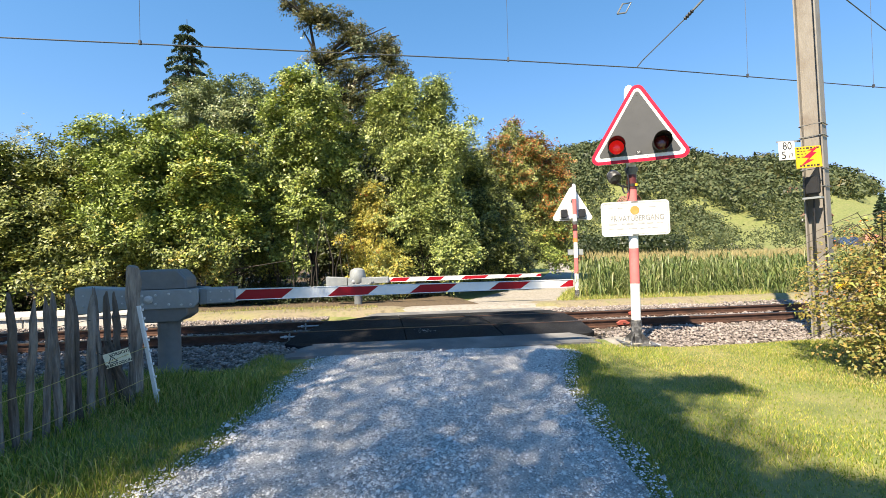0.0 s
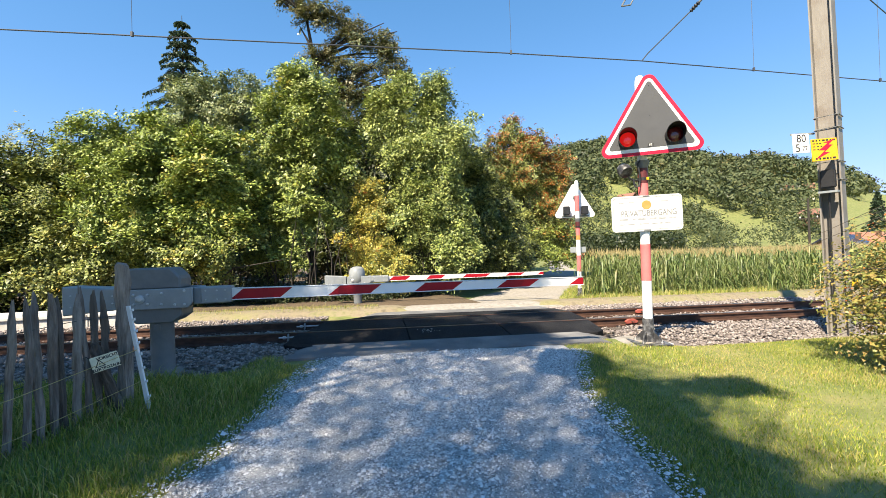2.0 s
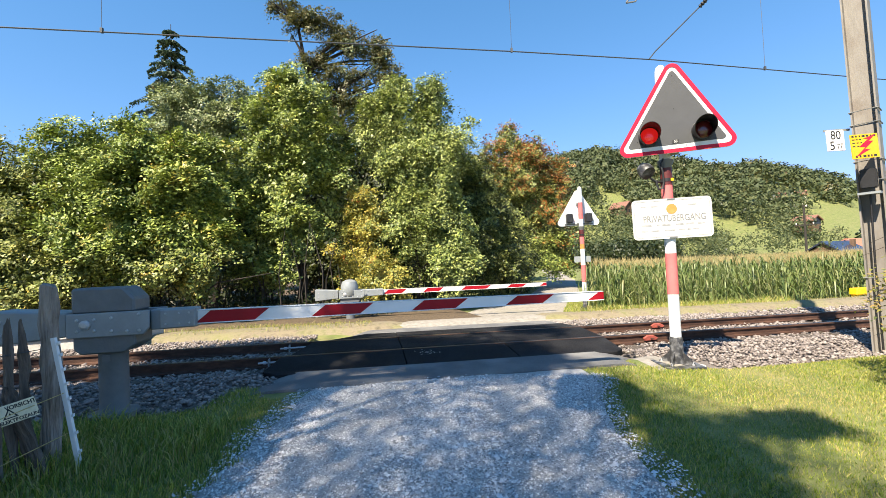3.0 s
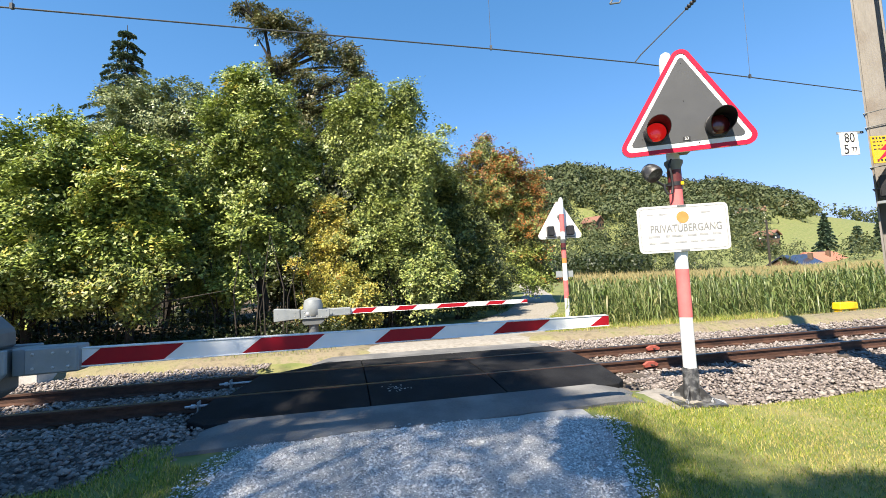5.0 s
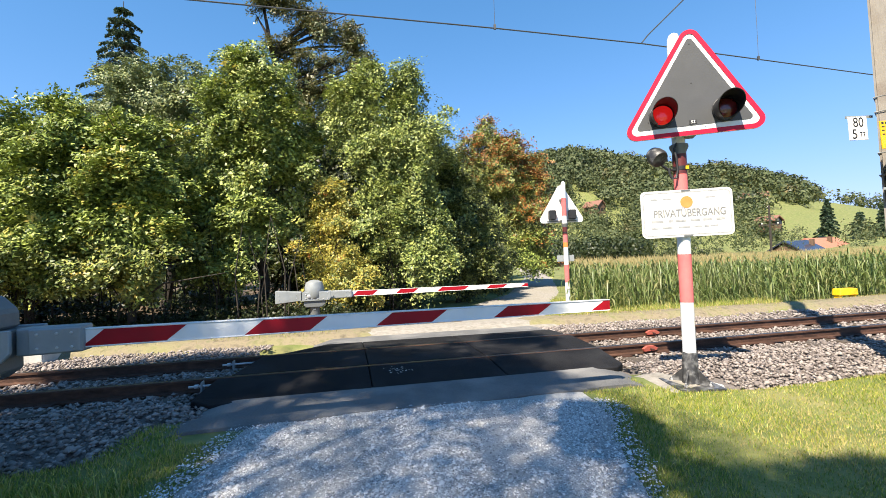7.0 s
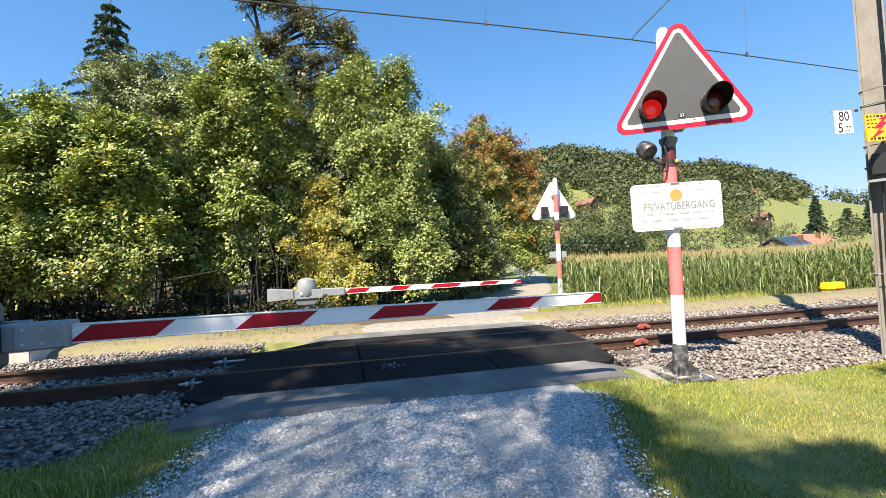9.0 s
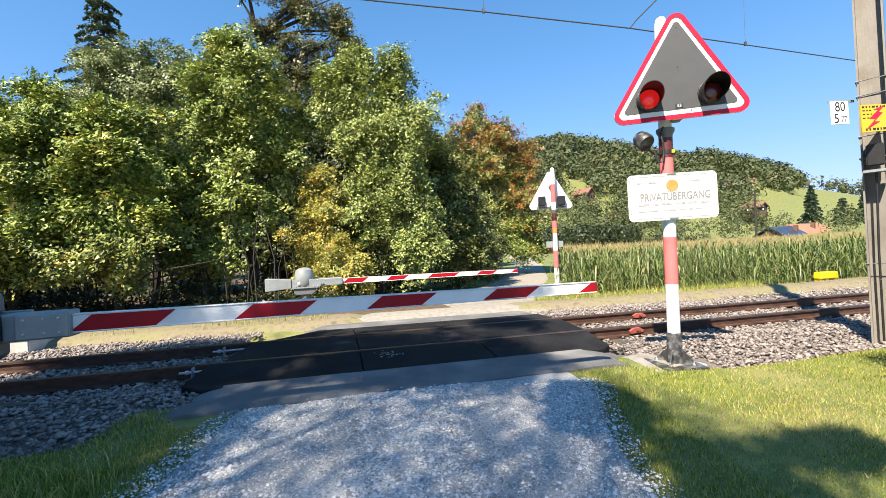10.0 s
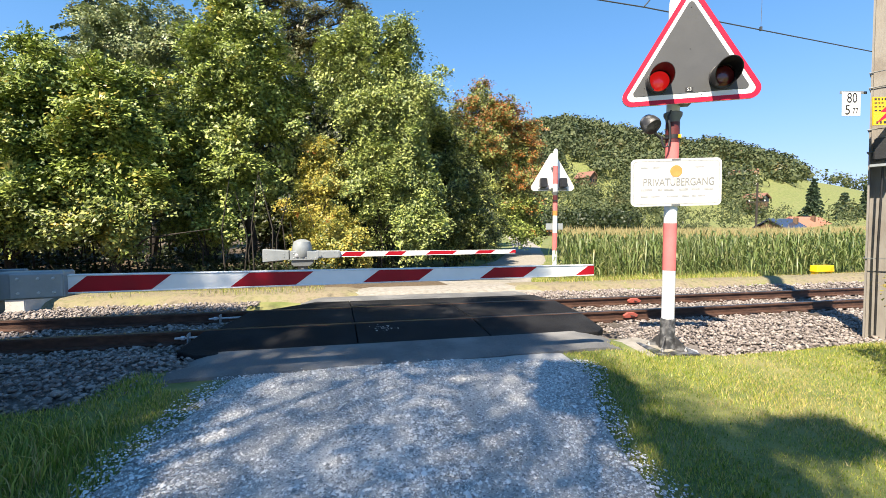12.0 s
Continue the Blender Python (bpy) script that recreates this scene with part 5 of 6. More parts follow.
def view_spot(px, d, yaw=-3.5, fx=756.0, eye=(0.18, 2.04)):
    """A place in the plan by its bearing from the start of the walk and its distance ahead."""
    a = math.atan((px - 784) / fx) + radians(yaw)
    r = d / math.cos(a - radians(yaw))
    return eye[0] + r * math.sin(a), eye[1] + r * math.cos(a)


def woods():
    # shrubs along the track, hazel and young maple
    x, y = view_spot(90, 12.7)
    tree("hazel_shrub", x, y, [(0, 0, 2.5, 1.9, 1.5, 1.8), (-1.6, -0.2, 1.8, 1.4, 1.2, 1.6), (0.9, -0.4, 1.6, 1.4, 1.0, 1.1), (0.2, 0.4, 4.2, 1.3, 1.1, 1.2), (-1.7, 0.4, 3.6, 1.2, 1.0, 1.1)], 80500, 0.078, [L_HAZEL, L_YELLOW], some(1, 0.07), "broad green hazel shrub beside the track", "shrub", 0.09, seed=1)
    x, y = view_spot(235, 12.8)
    tree("maple_shrub", x, y, [(0, 0, 3.2, 1.7, 1.5, 1.7), (0.3, -0.4, 2.0, 1.6, 1.0, 1.1), (-0.7, 0.2, 4.9, 1.1, 1.0, 1.1), (0.8, 0.3, 5.0, 1.0, 1.0, 1.0)], 92000, 0.074, [L_MAPLE, L_YELLOW, L_HAZEL], lambda q, r: 1 if r.uniform() < 0.05 else (2 if q[2] < 2.2 else 0), "bright green field maple shrub in full leaf", "shrub", 0.10, seed=2)
    x, y = view_spot(370, 13.2)
    tree("maple_shrub", x, y, [(0, 0, 3.4, 1.5, 1.4, 1.7), (0.2, -0.4, 2.2, 1.5, 1.0, 1.1), (0.1, 0.3, 4.7, 1.1, 1.1, 1.0)], 62099, 0.085, [L_MAPLE, L_YELLOW, L_HAZEL], lambda q, r: 1 if r.uniform() < 0.12 else (2 if q[2] < 2.4 else 0), "green maple shrub with some yellowing leaves", "shrub", 0.10, seed=3)
    x, y = view_spot(-60, 12.2)
    tree("hazel_shrub", x, y, [(0, 0, 2.8, 2.0, 1.5, 2.2), (0.8, -0.5, 1.5, 1.4, 1.0, 1.3), (0.3, 0.2, 4.2, 1.3, 1.0, 1.0)], 57499, 0.078, [L_HAZEL, L_MAPLE], some(1, 0.3), "dense green hazel shrub at the wood's edge", "shrub", 0.09, seed=4)
    # pale willow and back rows
    x, y = view_spot(40, 24)
    tree("willow", x, y, [(0, 0, 6.2, 2.4, 2.0, 3.2), (-2.2, 0.5, 5.0, 2.0, 2.0, 3.0), (1.8, 0, 4.8, 1.8, 1.8, 2.6), (-4.5, 0, 5.2, 2.2, 2, 3)], 43700, 0.096, [L_WILLOW], only, "pale silvery willow behind the shrubs", "tree", 0.18, droop=0.7, shell=0.35, spray=0.8, seed=5)
    x, y = view_spot(400, 18.5)
    tree("elm", x, y, [(0, 0, 7.5, 2.0, 1.8, 2.0), (-1.7, 0, 6.5, 1.7, 1.5, 1.8), (1.2, 0.2, 8.2, 1.3, 1.3, 1.3), (-0.4, -0.4, 4.6, 2.2, 1.5, 2.3), (-0.9, 0, 8.5, 1.1, 1.0, 1.0)], 87400, 0.085, [L_GREY, L_RUST, L_HAZEL], lambda q, r: 1 if r.uniform() < 0.015 else (2 if r.uniform() < 0.2 else 0), "grey-green elm with a dry, dusty look", "tree", 0.16, spray=0.36, seed=6)
    # large maple and ash in the middle
    x, y = view_spot(545, 15.0)
    tree("maple", x, y, [(0, 0, 6.2, 1.5, 1.4, 1.8), (-0.9, -0.2, 4.7, 1.3, 1.2, 1.5), (0.8, -0.1, 4.9, 1.1, 1.2, 1.4), (-0.2, 0.2, 7.4, 0.9, 0.9, 1.0), (-0.3, -0.5, 2.9, 1.5, 0.9, 1.1), (-0.6, -0.8, 1.7, 1.1, 0.7, 0.6)], 96599, 0.085, [L_MAPLE, L_ASH, L_YELLOW], lambda q, r: 2 if r.uniform() < 0.03 else (1 if r.uniform() < 0.6 else 0), "tall green maple at the edge of the wood", "tree", 0.16, droop=0.2, seed=7)
    x, y = view_spot(752, 15.8)
    tree("ash", x, y, [(0, 0, 5.7, 1.5, 1.4, 1.8), (-1.1, 0, 6.5, 1.0, 1.0, 1.5), (1.0, 0, 5.4, 1.15, 1.1, 1.7), (0.65, 0.1, 7.4, 0.65, 0.7, 1.1), (-0.5, 0.1, 7.6, 0.75, 0.7, 0.9), (0.2, -0.3, 3.4, 1.6, 1.1, 1.5), (0.8, -0.5, 1.9, 1.2, 0.9, 1.0)], 114999, 0.074, [L_ASH, L_MAPLE], some(1, 0.25), "light green ash with feathery drooping leaves", "tree", 0.15, droop=0.55, spray=0.5, seed=8)
    x, y = view_spot(655, 14.9)
    tree("hazel_shrub", x, y, [(0, 0, 1.5, 1.1, 0.8, 1.3), (0.1, 0.1, 2.9, 0.75, 0.7, 0.9), (0.7, -0.2, 1.1, 0.8, 0.6, 0.9), (-0.05, 0.2, 3.8, 0.5, 0.5, 0.6)], 46000, 0.063, [L_YELLOW, L_HAZEL, L_RUST], lambda q, r: 1 if r.uniform() < 0.6 else (2 if r.uniform() < 0.06 else 0), "hazel shrub turning yellow", "shrub", 0.06, spray=0.3, seed=9)
    x, y = view_spot(850, 18.0)
    tree("hazel_shrub", x, y, [(0, 0, 2.2, 1.5, 1.2, 2.0), (0.9, 0.3, 2.0, 1.2, 1.0, 1.8), (0.3, 0.4, 4.0, 1.1, 1.0, 1.3), (-0.2, 0.5, 5.2, 0.9, 0.8, 1.0)], 69000, 0.074, [L_HAZEL, L_SHADE], some(1, 0.4), "dark green shrub beside the far lane", "shrub", 0.08, seed=10)
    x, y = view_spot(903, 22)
    tree("hazel_shrub", x, y, [(0, 0, 1.7, 1.3, 1.2, 1.8), (0.6, 0.3, 1.4, 0.9, 1.0, 1.5), (-0.5, 0.2, 3.4, 1.0, 1.0, 1.2)], 32000, 0.075, [L_HAZEL, L_SHADE], some(1, 0.5), "deep green hazel shrub at the bend of the lane", "shrub", 0.07, seed=13)
    x, y = view_spot(930, 25)
    tree("hornbeam", x, y, [(0, 0, 5.9, 2.3, 2.0, 2.6), (-1.9, 0, 5.2, 1.9, 1.6, 2.6), (1.6, 0, 4.9, 1.6, 1.5, 2.5), (-0.6, 0, 8.3, 1.2, 1.1, 1.3), (0.8, 0.2, 7.5, 1.1, 1.0, 1.2), (-2.0, 0.1, 7.1, 1.2, 1.1, 1.3), (0.0, -0.6, 2.4, 2.4, 1.4, 1.7), (1.8, -0.3, 2.2, 1.4, 1.2, 1.6)], 119599, 0.092, [L_HAZEL, L_RUST, L_MAPLE], lambda q, r: 1 if r.uniform() < smooth(2.6, 8.0, q[2] + 1.0 * q[0]) * 0.8 else (2 if q[2] < 3 else 0), "tall hornbeam turning rust-brown at the top", "tree", 0.2, spray=0.55, seed=11)
    # oak behind, leaning, with open branches
    x, y = view_spot(655, 23)
    tree("oak", x, y, [(-2.9, 0, 14.6, 1.1, 1.0, 0.8), (-1.6, 0, 14.2, 1.2, 1.0, 0.9), (-0.4, 0, 13.4, 1.2, 1.1, 1.0), (0.9, 0, 12.9, 1.2, 1.1, 1.0), (-2.3, 0.2, 12.2, 1.1, 1.0, 0.8), (-0.7, 0, 11.4, 1.4, 1.2, 1.0), (-3.7, 0, 15.5, 0.9, 0.7, 0.6), (1.5, 0.2, 11.4, 1.2, 1.0, 0.9), (0.3, 0, 9.9, 1.7, 1.5, 1.1), (0.4, 0, 8.3, 2.0, 1.8, 1.3), (-1.5, 0, 9.6, 1.3, 1.2, 1.0), (1.8, 0.1, 10.2, 1.0, 1.0, 0.9)], 50599, 0.096, [L_OAK, L_GREY], some(1, 0.12), "old dark oak leaning over the wood with open branches", "tree", 0.30, clump=22, trunk=14.4, lean=(-3.0, 0), many=6, shell=0.2, spray=0.5, fill=0.15, seed=12)
    # back rows that close the wood, mostly in leaves coloured dark as if shaded
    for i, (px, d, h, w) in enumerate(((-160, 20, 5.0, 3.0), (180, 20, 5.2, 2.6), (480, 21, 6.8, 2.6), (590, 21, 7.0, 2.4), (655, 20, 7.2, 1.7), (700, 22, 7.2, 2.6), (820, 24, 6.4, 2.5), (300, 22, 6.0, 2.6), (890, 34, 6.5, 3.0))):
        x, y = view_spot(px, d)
        tree("hornbeam", x, y, [(0, 0, h * 0.66, w * 1.1, w * 0.8, h * 0.46), (0, -0.3, h * 0.25, w, w * 0.7, h * 0.28)], 18000, 0.17, [L_SHADE, L_HAZEL], some(1, 0.3), "tree deep in the wood with leaves coloured shade-dark", "tree", 0.14, spray=0.9, seed=20 + i)
    # unseen trees added behind the start of the walk, crowns set to shade the lane
    tree("shade_tree", -8.0, -3.0, [(0.6, 3.4, 10, 1.8, 2.2, 2.0), (-1.4, 2.9, 9, 2.8, 2.3, 2.2), (3.5, 4.0, 10.6, 1.1, 1.1, 1.0), (-0.4, 0.8, 8, 3.0, 2.6, 2.2), (4.3, 5.6, 11.2, 0.7, 0.7, 0.7), (3.1, 5.06, 10, 1.2, 1.3, 0.9), (4.15, 4.26, 10, 0.8, 0.8, 0.6), (1.5, 5.46, 10, 1.3, 1.2, 0.9), (-0.4, 4.7, 10.5, 1.3, 1.2, 1.2)], 66000, 0.10, [L_MAPLE], only, "unseen large tree added to shade the left verge and the deck", "tree", 0.22, many=1, fill=0.5, shell=0.2, seed=40)
    tree("thin_shade_tree", -6.6, -5.2, [(2.2, 3.0, 10, 2.5, 4.4, 1.3)], 46000, 0.06, [L_ASH], only, "unseen thin-crowned tree added to half-shade the lane", "tree", 0.09, fill=1.0, seed=42)
    tree("shade_tree", -4.6, -4.2, [(2.5, 5.7, 8, 0.42, 0.8, 0.5), (2.75, 4.6, 8, 0.42, 0.6, 0.45), (3.55, 4.8, 8, 0.45, 0.3, 0.3), (2.6, 3.3, 8, 0.5, 0.8, 0.6), (3.1, 2.3, 8.2, 0.6, 0.7, 0.6), (3.6, 1.5, 8.2, 0.8, 0.8, 0.5), (2.7, 1.2, 8.0, 0.7, 0.9, 0.6)], 26000, 0.10, [L_MAPLE], only, "unseen slender tree with boughs set to shade the right verge", "tree", 0.2, fill=0.6, shell=0.1, spray=0.3, seed=43)
    tree("shade_tree", -10.0, -5.0, [(3.35, 3.7, 8.5, 1.5, 1.5, 1.3), (3.75, 4.9, 8.6, 1.2, 1.2, 1.0), (2.7, 2.2, 8.3, 1.6, 1.5, 1.2), (2.0, 3.0, 4.6, 2.4, 2.6, 1.8), (0, 4.5, 4.2, 2.2, 2.2, 2.0), (2.6, 5.9, 10, 1.6, 1.9, 1.5), (1.9, 7.2, 10, 1.8, 1.6, 1.4)], 32000, 0.165, [L_MAPLE], only, "unseen dense tree with low boughs added to shade the left verge", "tree", 0.26, fill=0.5, shell=0.15, seed=44)
    tree("shade_tree", -13.0, -1.5, [(0.6, 2.4, 9.0, 3.0, 2.4, 2.4), (-3.0, 2.5, 9, 3.2, 2.8, 3.0), (0, 0, 10.5, 2.8, 2.4, 2.2), (0.5, 3.0, 4.5, 2.6, 2.4, 2.4)], 20000, 0.17, [L_MAPLE], only, "unseen large tree added to shade the far left side", "tree", 0.3, fill=0.5, shell=0.2, seed=41)


def spruce(x, y, h, w, label, seed, needle=0.12):
    rng = np.random.default_rng(seed)
    t = thing("spruce", pose(x, y, gh(x, y)), label, "tree")
    part("trunk", tube([(0, 0, -0.2), (0, 0, h * 0.5), (0.05, 0, h)], [0.22, 0.12, 0.015], 8), BARK, t, flat=False)
    P, N = [], []
    br = bmesh.new()
    z = h * 0.18
    while z < h - 0.15:
        f = (h - z) / h
        n = 7
        a0 = rng.uniform(0, 6)
        for k in range(n):
            a = a0 + 2 * math.pi * k / n + rng.normal(0, 0.15)
            L = w * (f ** 0.8) * rng.uniform(0.5, 1.1) + 0.12
            tip = Vector((L * math.cos(a), L * math.sin(a), z - 0.42 * L))
            tube([(0, 0, z), Vector((tip.x * 0.5, tip.y * 0.5, z - 0.04 * L)), tip], [0.03, 0.018, 0.006], 4, br)
            m = int((60 + 150 * L) * (1.0 if needle < 0.3 else 0.35))
            u = rng.uniform(0.12, 1.05, m)
            side = rng.normal(0, 0.13, m) * (0.4 + 0.5 * L) * (1.1 - u * 0.7)
            px = tip.x * u - math.sin(a) * side
            py = tip.y * u + math.cos(a) * side
            pz = z - 0.42 * L * u ** 1.5 - np.abs(rng.normal(0, 0.09, m)) - 0.25 * np.abs(side)
            P.append(np.stack([px, py, pz], 1))
            nn = rng.normal(0, 0.5, (m, 3))
            nn[:, 2] += 0.6
            N.append(nn)
        z += 0.62 + 0.3 * f
    tagged(part("branchwork", br, BARK, t), kind="stuff")
    v, f = leaf_quads(np.concatenate(P), np.concatenate(N), needle, rng)
    mesh_np("crown", v, f, [L_SPRUCE], t)
    return t


woods()


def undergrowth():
    """Undergrowth with the wood's shade put into its leaf colour, and thin stems, under the edge of the wood."""
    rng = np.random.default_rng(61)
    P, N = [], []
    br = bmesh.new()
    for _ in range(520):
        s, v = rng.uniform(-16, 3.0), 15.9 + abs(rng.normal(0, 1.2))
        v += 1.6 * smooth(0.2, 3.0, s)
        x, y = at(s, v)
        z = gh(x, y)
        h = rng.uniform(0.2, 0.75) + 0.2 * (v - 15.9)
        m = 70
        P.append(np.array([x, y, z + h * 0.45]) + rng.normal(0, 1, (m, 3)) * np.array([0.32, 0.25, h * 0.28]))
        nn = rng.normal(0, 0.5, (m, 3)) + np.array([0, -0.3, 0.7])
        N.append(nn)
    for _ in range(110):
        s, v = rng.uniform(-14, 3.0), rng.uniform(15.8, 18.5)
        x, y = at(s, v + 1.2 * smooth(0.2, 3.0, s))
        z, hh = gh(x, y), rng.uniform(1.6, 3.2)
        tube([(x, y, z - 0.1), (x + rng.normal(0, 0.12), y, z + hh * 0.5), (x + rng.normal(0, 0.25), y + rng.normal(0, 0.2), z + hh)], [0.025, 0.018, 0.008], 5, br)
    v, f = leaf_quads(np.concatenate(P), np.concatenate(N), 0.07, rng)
    tagged(mesh_np("undergrowth", v, f, [L_SHADE]), "undergrowth at the edge of the wood, shade put into its leaf colour", "undergrowth", kind="stuff")
    tagged(part("thicket", br, BARK), "thin grey-brown stems standing in the dark wood", "thicket", kind="stuff")


undergrowth()
x, y = view_spot(338, 27)
spruce(x, y, 16.9, 6.4, "tall dark green spruce rising above the wood", 71)


def rose_bush():
    rng = np.random.default_rng(31)
    t = thing("rose_bush", pose(5.0, 6.75, gh(5.0, 6.75)), "dog rose bush with yellowing leaves and orange hips", "bush")
    br = bmesh.new()
    for k in range(120):
        a, L = rng.uniform(0, 6.283), rng.uniform(0.6, 1.35)
        h = rng.uniform(0.5, 1.75)
        st = Vector((rng.normal(0, 0.25), rng.normal(0, 0.25), -0.05))
        mid = Vector((L * 0.5 * math.cos(a), L * 0.5 * math.sin(a), h))
        end = Vector((L * math.cos(a), L * math.sin(a), h * rng.uniform(0.3, 1.0)))
        tube([st, mid * 0.6 + st * 0.4 + Vector((0, 0, 0.15 * h)), mid, end], [0.009, 0.007, 0.005, 0.002], 4, br)
    tagged(part("branchwork", br, BARK, t), kind="stuff")
    lobes = [(0, 0, 0.95, 0.95, 0.9, 0.85), (-0.35, 0.2, 0.75, 0.75, 0.7, 0.7), (0.5, 0.2, 1.3, 0.8, 0.8, 0.75), (-0.1, -0.3, 1.4, 0.6, 0.6, 0.55)]
    crown("crown", lobes, 30000, 9, 0.034, [L_ROSE, L_HAZEL], some(1, 0.3), t, rng, 0.3, 0.35, 0.16, 0.25)
    d = rng.normal(0, 1, (220, 3))
    d /= np.linalg.norm(d, axis=1, keepdims=True)
    sp = [(q[0] * 0.95, q[1] * 0.95, 0.95 + q[2] * 0.85, 0.011) for q in d]
    V, F, n = [], [], 0
    for px, py, pz, r in sp:
        vs, fs = STONES[0]
        V.append(vs * r + (px, py, pz))
        F.append(fs + n)
        n += len(vs)
    tagged(mesh_np("rose_hips", np.concatenate(V), np.concatenate(F), [L_HIP], t), kind="stuff")


rose_bush()


# ---- corn ----
def corn():
    rng = np.random.default_rng(17)
    V, F, I, n = [], [], [], 0
    plants = []
    for row in range(30):
        v0 = 14.55 + row * 0.62
        step = 0.17 if row < 4 else (0.24 if row < 10 else 0.4)
        sa = 5.0
        while sa < 34 + row * 1.2:
            ss = sa + rng.normal(0, 0.03)
            vv = v0 - 0.10 * min(10, max(0, ss - 7.5)) * (1 if ss < 17 else 1) + rng.normal(0, 0.05)
            x, y = at(ss, vv)
            if x > 0.318 * (y - 3.9) + 0.05 + 0.15 * rng.normal():
                plants.append((x, y, row))
            sa += step
    for x, y, row in plants:
        z0 = gh(x, y) - 0.012 * row * 0.62
        h = rng.uniform(1.28, 1.5)
        a0 = rng.uniform(0, math.pi)
        q = []
        w = 0.013
        q += [(-w, 0, 0), (w, 0, 0), (0, 0, h)]
        fs = [(0, 1, 2)]
        idx = [0]
        nl = 12 if row < 4 else 6
        for k in range(nl):
            f = k / nl
            zz = h * (0.10 + 0.82 * f) if row < 4 else h * (0.45 + 0.5 * f)
            a = a0 + math.pi * (k % 2) + rng.normal(0, 0.5)
            L = rng.uniform(0.32, 0.54) * (1 - 0.35 * f)
            up = rng.uniform(0.15, 0.3)
            ca, sa_ = math.cos(a), math.sin(a)
            wd = rng.uniform(0.015, 0.026)
            i = len(q)
            for u, dz, ww in ((0.02, 0, 0.5), (0.35, up, 1.0), (0.7, up * 0.7, 0.8)):
                q += [(ca * L * u - sa_ * wd * ww, sa_ * L * u + ca * wd * ww, zz + dz), (ca * L * u + sa_ * wd * ww, sa_ * L * u - ca * wd * ww, zz + dz)]
            q.append((ca * L, sa_ * L, zz + up * rng.uniform(-1.6, 0.4)))
            fs += [(i, i + 1, i + 3), (i, i + 3, i + 2), (i + 2, i + 3, i + 5), (i + 2, i + 5, i + 4), (i + 4, i + 5, i + 6)]
            idx += [0] * 5
        for k in range(4):
            a = rng.uniform(0, 6.283)
            i = len(q)
            r = rng.uniform(0.03, 0.12)
            th = rng.uniform(0.13, 0.24)
            q += [(-0.010, 0, h - 0.05), (0.010, 0, h - 0.05), (r * math.cos(a), r * math.sin(a), h + th)]
            fs.append((i, i + 1, i + 2))
            idx.append(1)
        V.append(np.array(q) + (x, y, z0))
        F.append(np.array(fs) + n)
        I += idx
        n += len(q)
    ob = mesh_np("corn_field", np.concatenate(V), np.concatenate(F), [CORN, TASSEL], index=I)
    tagged(ob, "tall ripe green corn with straw-coloured tassels", "corn", kind="stuff")


corn()


# ---- hills: woods, houses, single trees ----
def polar(az, r):
    a = radians(az)
    return r * math.sin(a), 3.9 + r * math.cos(a)


def meadow(az, r):
    """True where the slope is open grass."""
    f = (r - 90) / (RIDGE - 90)
    el = f
    az += 0.9 * noise.noise(Vector((r * 0.03, az * 0.3, 1)))
    el += 0.04 * noise.noise(Vector((r * 0.02, az * 0.4, 8)))
    spots = ((20.0, 0.40, 2.4, 0.07, 0.03), (23.5, 0.44, 1.5, 0.03, 0.085), (31.8, 0.28, 4.8, 0.07, 0.16), (36, 0.14, 4.0, 0.07, 0.05), (38.0, 0.60, 3.2, 0.07, 0.085),
             (42.2, 0.36, 3.6, 0.26, 0.0), (44.5, 0.58, 3.4, 0.22, 0.085), (46, 0.82, 4.5, 0.09, 0.085), (49, 0.5, 3.5, 0.25, 0.085))
    for a, c, da, dc, fall in spots:
        if ((az - a) / da) ** 2 + ((el - c + fall * (az - a) / da) / dc) ** 2 < 1:
            return True
    return False


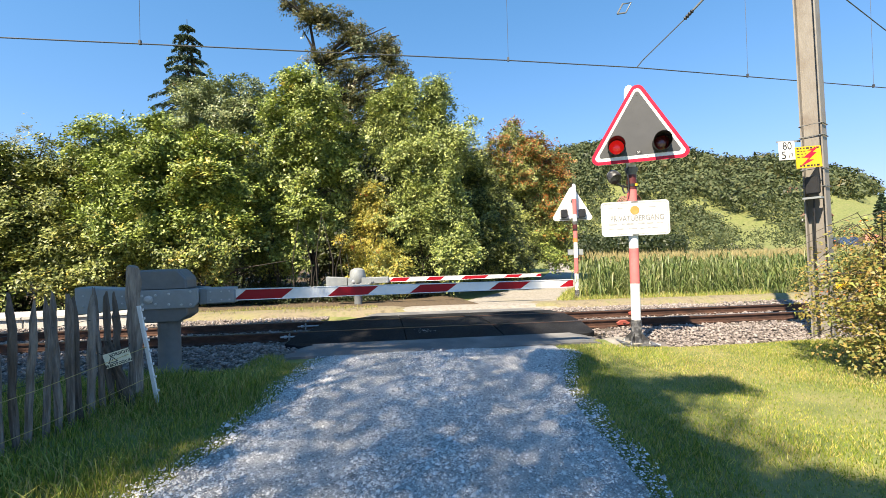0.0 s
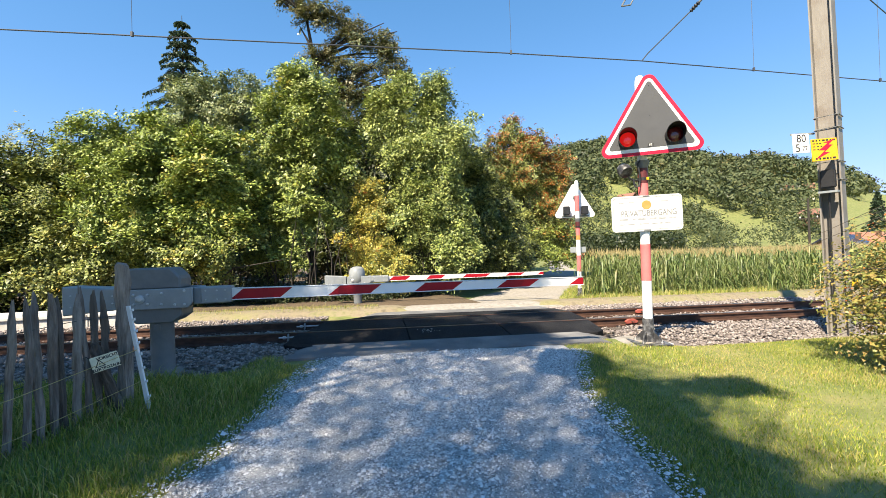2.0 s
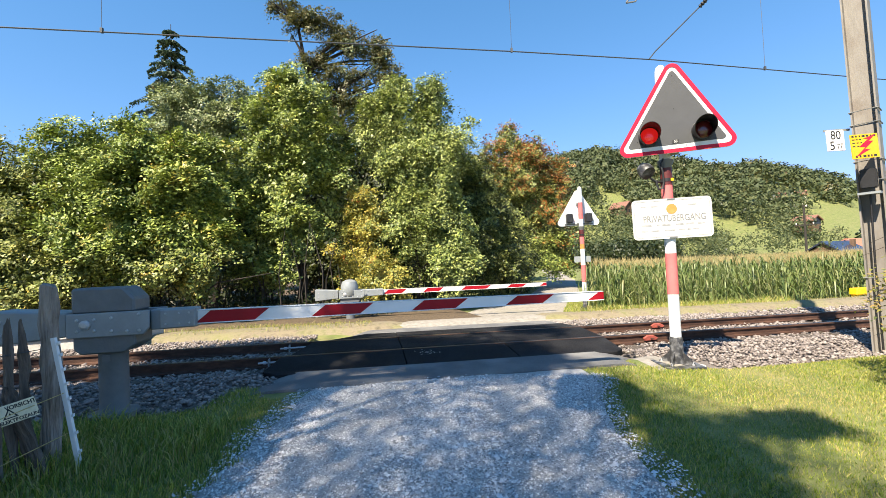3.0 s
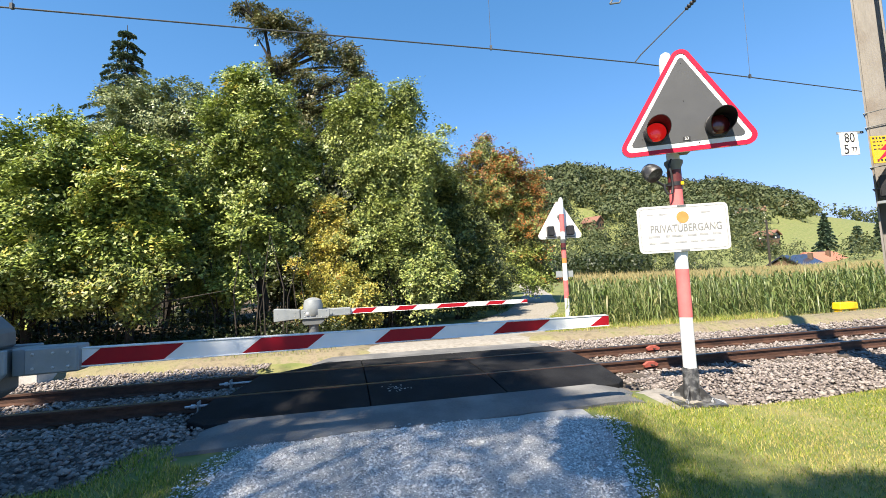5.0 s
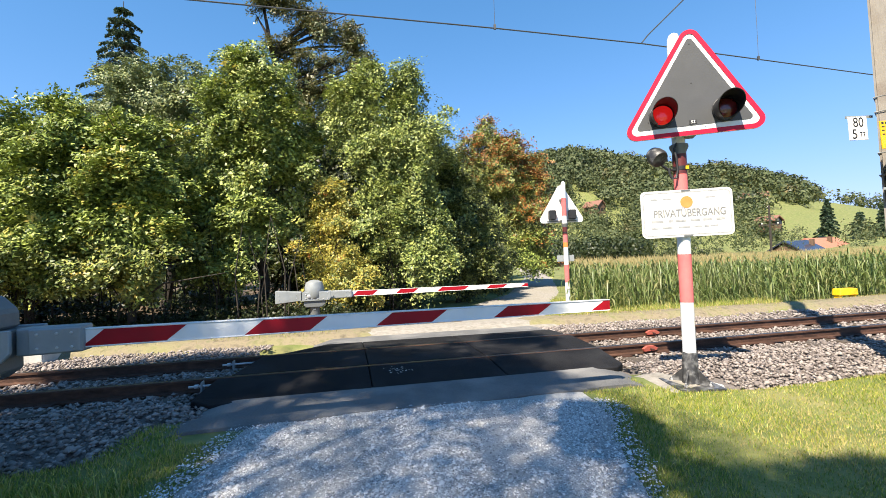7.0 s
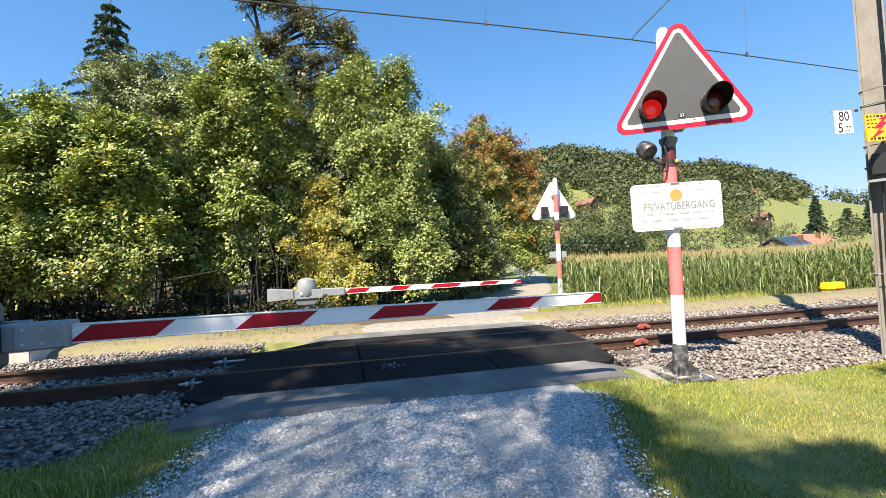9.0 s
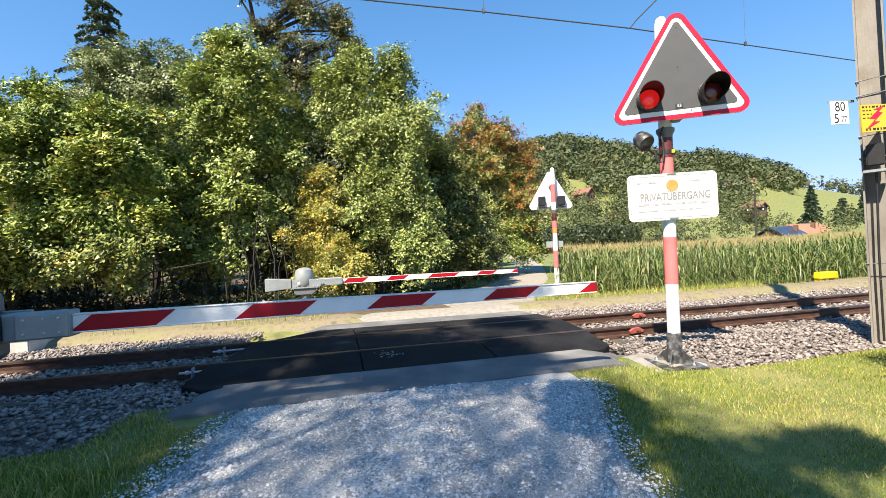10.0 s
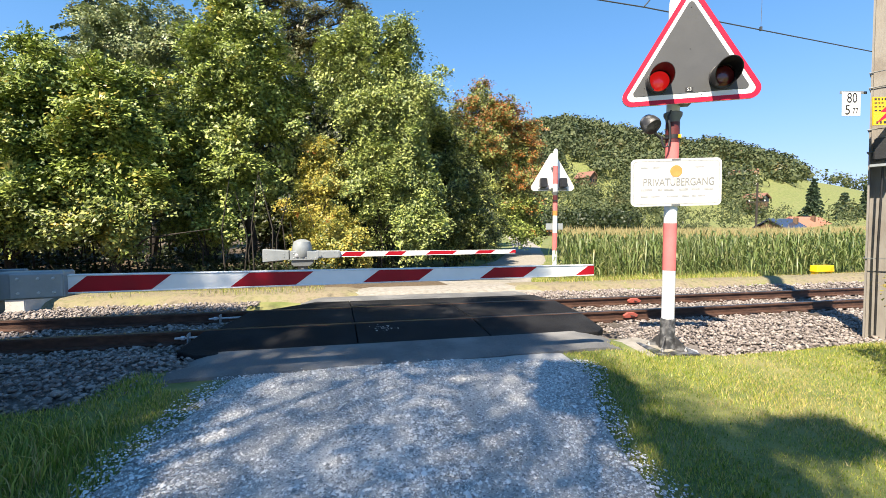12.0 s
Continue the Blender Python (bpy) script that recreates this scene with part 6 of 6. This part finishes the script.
def far_woods():
    rng = np.random.default_rng(77)
    P, N, I = [], [], []
    sizes = []
    count = 0
    while count < 3100:
        az = rng.uniform(-30, 58)
        f = rng.uniform(0, 1.02) ** 0.8
        r = 90 + (RIDGE + 15 - 90) * f
        if rng.uniform() > (r / 345) or meadow(az, r):
            continue
        if az > 42.3 and rng.uniform() < 0.86:
            continue
        if az < 10 and rng.uniform() < 0.6:
            continue
        x, y = polar(az, r)
        z = gh(x, y)
        h = rng.uniform(5.0, 9.5) * (0.72 if r < 170 else 1)
        w = h * rng.uniform(0.36, 0.52)
        m = 85 if r > 170 else 150
        d = rng.normal(0, 1, (m, 3))
        d /= np.linalg.norm(d, axis=1, keepdims=True)
        P.append(np.array([x, y, z + h * 0.52]) + d * np.array([w, w, h * 0.5]) * rng.uniform(0.6, 1.08, (m, 1)) * (1 + 0.25 * np.sin(d[:, :1] * 5 + d[:, 2:] * 4 + count)))
        N.append(d + rng.normal(0, 0.35, (m, 3)))
        sizes.append(np.full((m, 1), h * 0.155 * min(1.0, max(0.5, r / 230))))
        I.append(np.full(m, 1 if rng.uniform() < 0.05 else (2 if rng.uniform() < 0.15 else 0)))
        count += 1
    P, N, sz, I = np.concatenate(P), np.concatenate(N), np.concatenate(sizes), np.concatenate(I)
    v, f = leaf_tips(P, N, sz, rng)
    ob = mesh_np("far_woods", v, f, [MESHTREE, L_OAK, L_SHADE], index=I)
    tagged(ob, "mixed dark green woods covering the hillside", "woods", kind="stuff")
    # low hedge and orchard trees at the valley's edge behind the corn
    P, N, sizes = [], [], []
    for _ in range(420):
        az, r = rng.uniform(14, 46), rng.uniform(62, 105)
        if az > 34 or (az > 26 and rng.uniform() < 0.7):
            continue
        x, y = polar(az, r)
        h = rng.uniform(1.5, 5.0) * (0.95 if az < 26 else 0.5)
        w = h * 0.5
        m = 150
        d = rng.normal(0, 1, (m, 3))
        d /= np.linalg.norm(d, axis=1, keepdims=True)
        P.append(np.array([x, y, gh(x, y) + h * 0.48]) + d * np.array([w, w, h * 0.52]) * rng.uniform(0.6, 1.05, (m, 1)))
        N.append(d + rng.normal(0, 0.4, (m, 3)))
        sizes.append(np.full((m, 1), h * 0.10))
    P, N, sz = np.concatenate(P), np.concatenate(N), np.concatenate(sizes)
    v, f = leaf_quads(P, N, sz, rng)
    tagged(mesh_np("hedge_trees", v, f, [L_SHADE]), "hedge and orchard trees beyond the corn", "hedge", kind="stuff")


far_woods()


def house(az, r, w, d, h, roof_h, turn, roof, label, timber=False, lift=0.0):
    x, y = polar(az, r)
    b = thing("house", pose(x, y, gh(x, y) + lift, 0, 0, turn), label, "house", "houses on the hillside")
    part("wall", prism([(-w / 2, -2), (w / 2, -2), (w / 2, h), (0, h + roof_h * 0.95), (-w / 2, h)], -d / 2, d / 2), TIMBER if timber else PLASTER, b)
    e = 0.45
    for sgn in (-1, 1):
        bm = bmesh.new()
        sl = roof_h / (w / 2)
        a = [(0, -d / 2 - e, h + roof_h + 0.1), (0, d / 2 + e, h + roof_h + 0.1), (sgn * (w / 2 + e), d / 2 + e, h - sl * e + 0.1), (sgn * (w / 2 + e), -d / 2 - e, h - sl * e + 0.1)]
        lo, hi = [bm.verts.new(p) for p in a], [bm.verts.new((p[0], p[1], p[2] + 0.3)) for p in a]
        bm.faces.new(lo), bm.faces.new(hi)
        for k in range(4):
            bm.faces.new((lo[k], lo[(k + 1) % 4], hi[(k + 1) % 4], hi[k]))
        bmesh.ops.recalc_face_normals(bm, faces=bm.faces)
        part("roof", bm, roof[0] if sgn < 0 else roof[1], b)
    for k in range(3):
        for zz in (h * 0.25, h * 0.65):
            if h < 3 and zz > 1.2:
                continue
            xx = -w / 3 + k * w / 3
            part("window", box(xx - 0.5, xx + 0.5, -d / 2 - 0.06, -d / 2 + 0.05, zz - 0.1, zz + 1.1), PANE, b)
    part("chimney", box(w * 0.15, w * 0.15 + 0.7, -0.4, 0.4, h + roof_h * 0.5, h + roof_h + 0.6), TIMBER if timber else PLASTER, b)


house(37.2, 212, 6.5, 8.5, 3.2, 1.8, 55, (ROOF, ROOF), "pale farmhouse with a red tiled roof on the slope")
house(35.9, 268, 6, 8, 2.4, 1.7, 70, (ROOF, ROOF), "brown timber barn with a tiled roof on the slope", True)
house(20.6, 178, 5, 6.5, 2.4, 2.0, 35, (ROOF, ROOF), "small house with a brown roof below the woods", True)
house(41.0, 118, 8, 16, 2.2, 2.6, -62, (ROOFDARK, ROOFDARK), "long timber farm building with solar panels on its roof", True, -3.3)
house(42.4, 128, 8, 15, 2.2, 2.6, -62, (ROOFRED, ROOFRED), "timber farm building with a bright red tiled roof", True, -3.3)
house(38.3, 150, 3.0, 5.0, 1.2, 1.0, 20, (ROOF, ROOF), "small barn with a brown tiled roof", True, 3.0)
for az, r, h, w, sd in ((43.0, 150, 10.5, 3.2, 81), (45.3, 150, 7.4, 2.9, 82), (46.9, 160, 9.0, 3.2, 83)):
    x, y = polar(az, r)
    spruce(x, y, h, w, "dark spruce standing alone on the meadow", sd, 0.6)


def power_pole():
    x, y = polar(38.4, 75)
    p = thing("power_pole", pose(x, y, gh(x, y), 0, 0, -30), "wooden power pole with a crossarm", "pole")
    part("pole", tube([(0, 0, -0.5), (0, 0, 7.4)], [0.16, 0.12], 10), BARK, p)
    part("crossarm", box(-1.1, 1.1, -0.07, 0.07, 4.6, 4.75), BARK, p)
    for dx in (-0.9, 0.0, 0.9):
        part("insulator", lathe([(0.05, 4.75), (0.09, 4.85), (0.04, 5.0)], 8), PLASTER, p, m=Matrix.Translation((dx, 0, 0)))


power_pole()
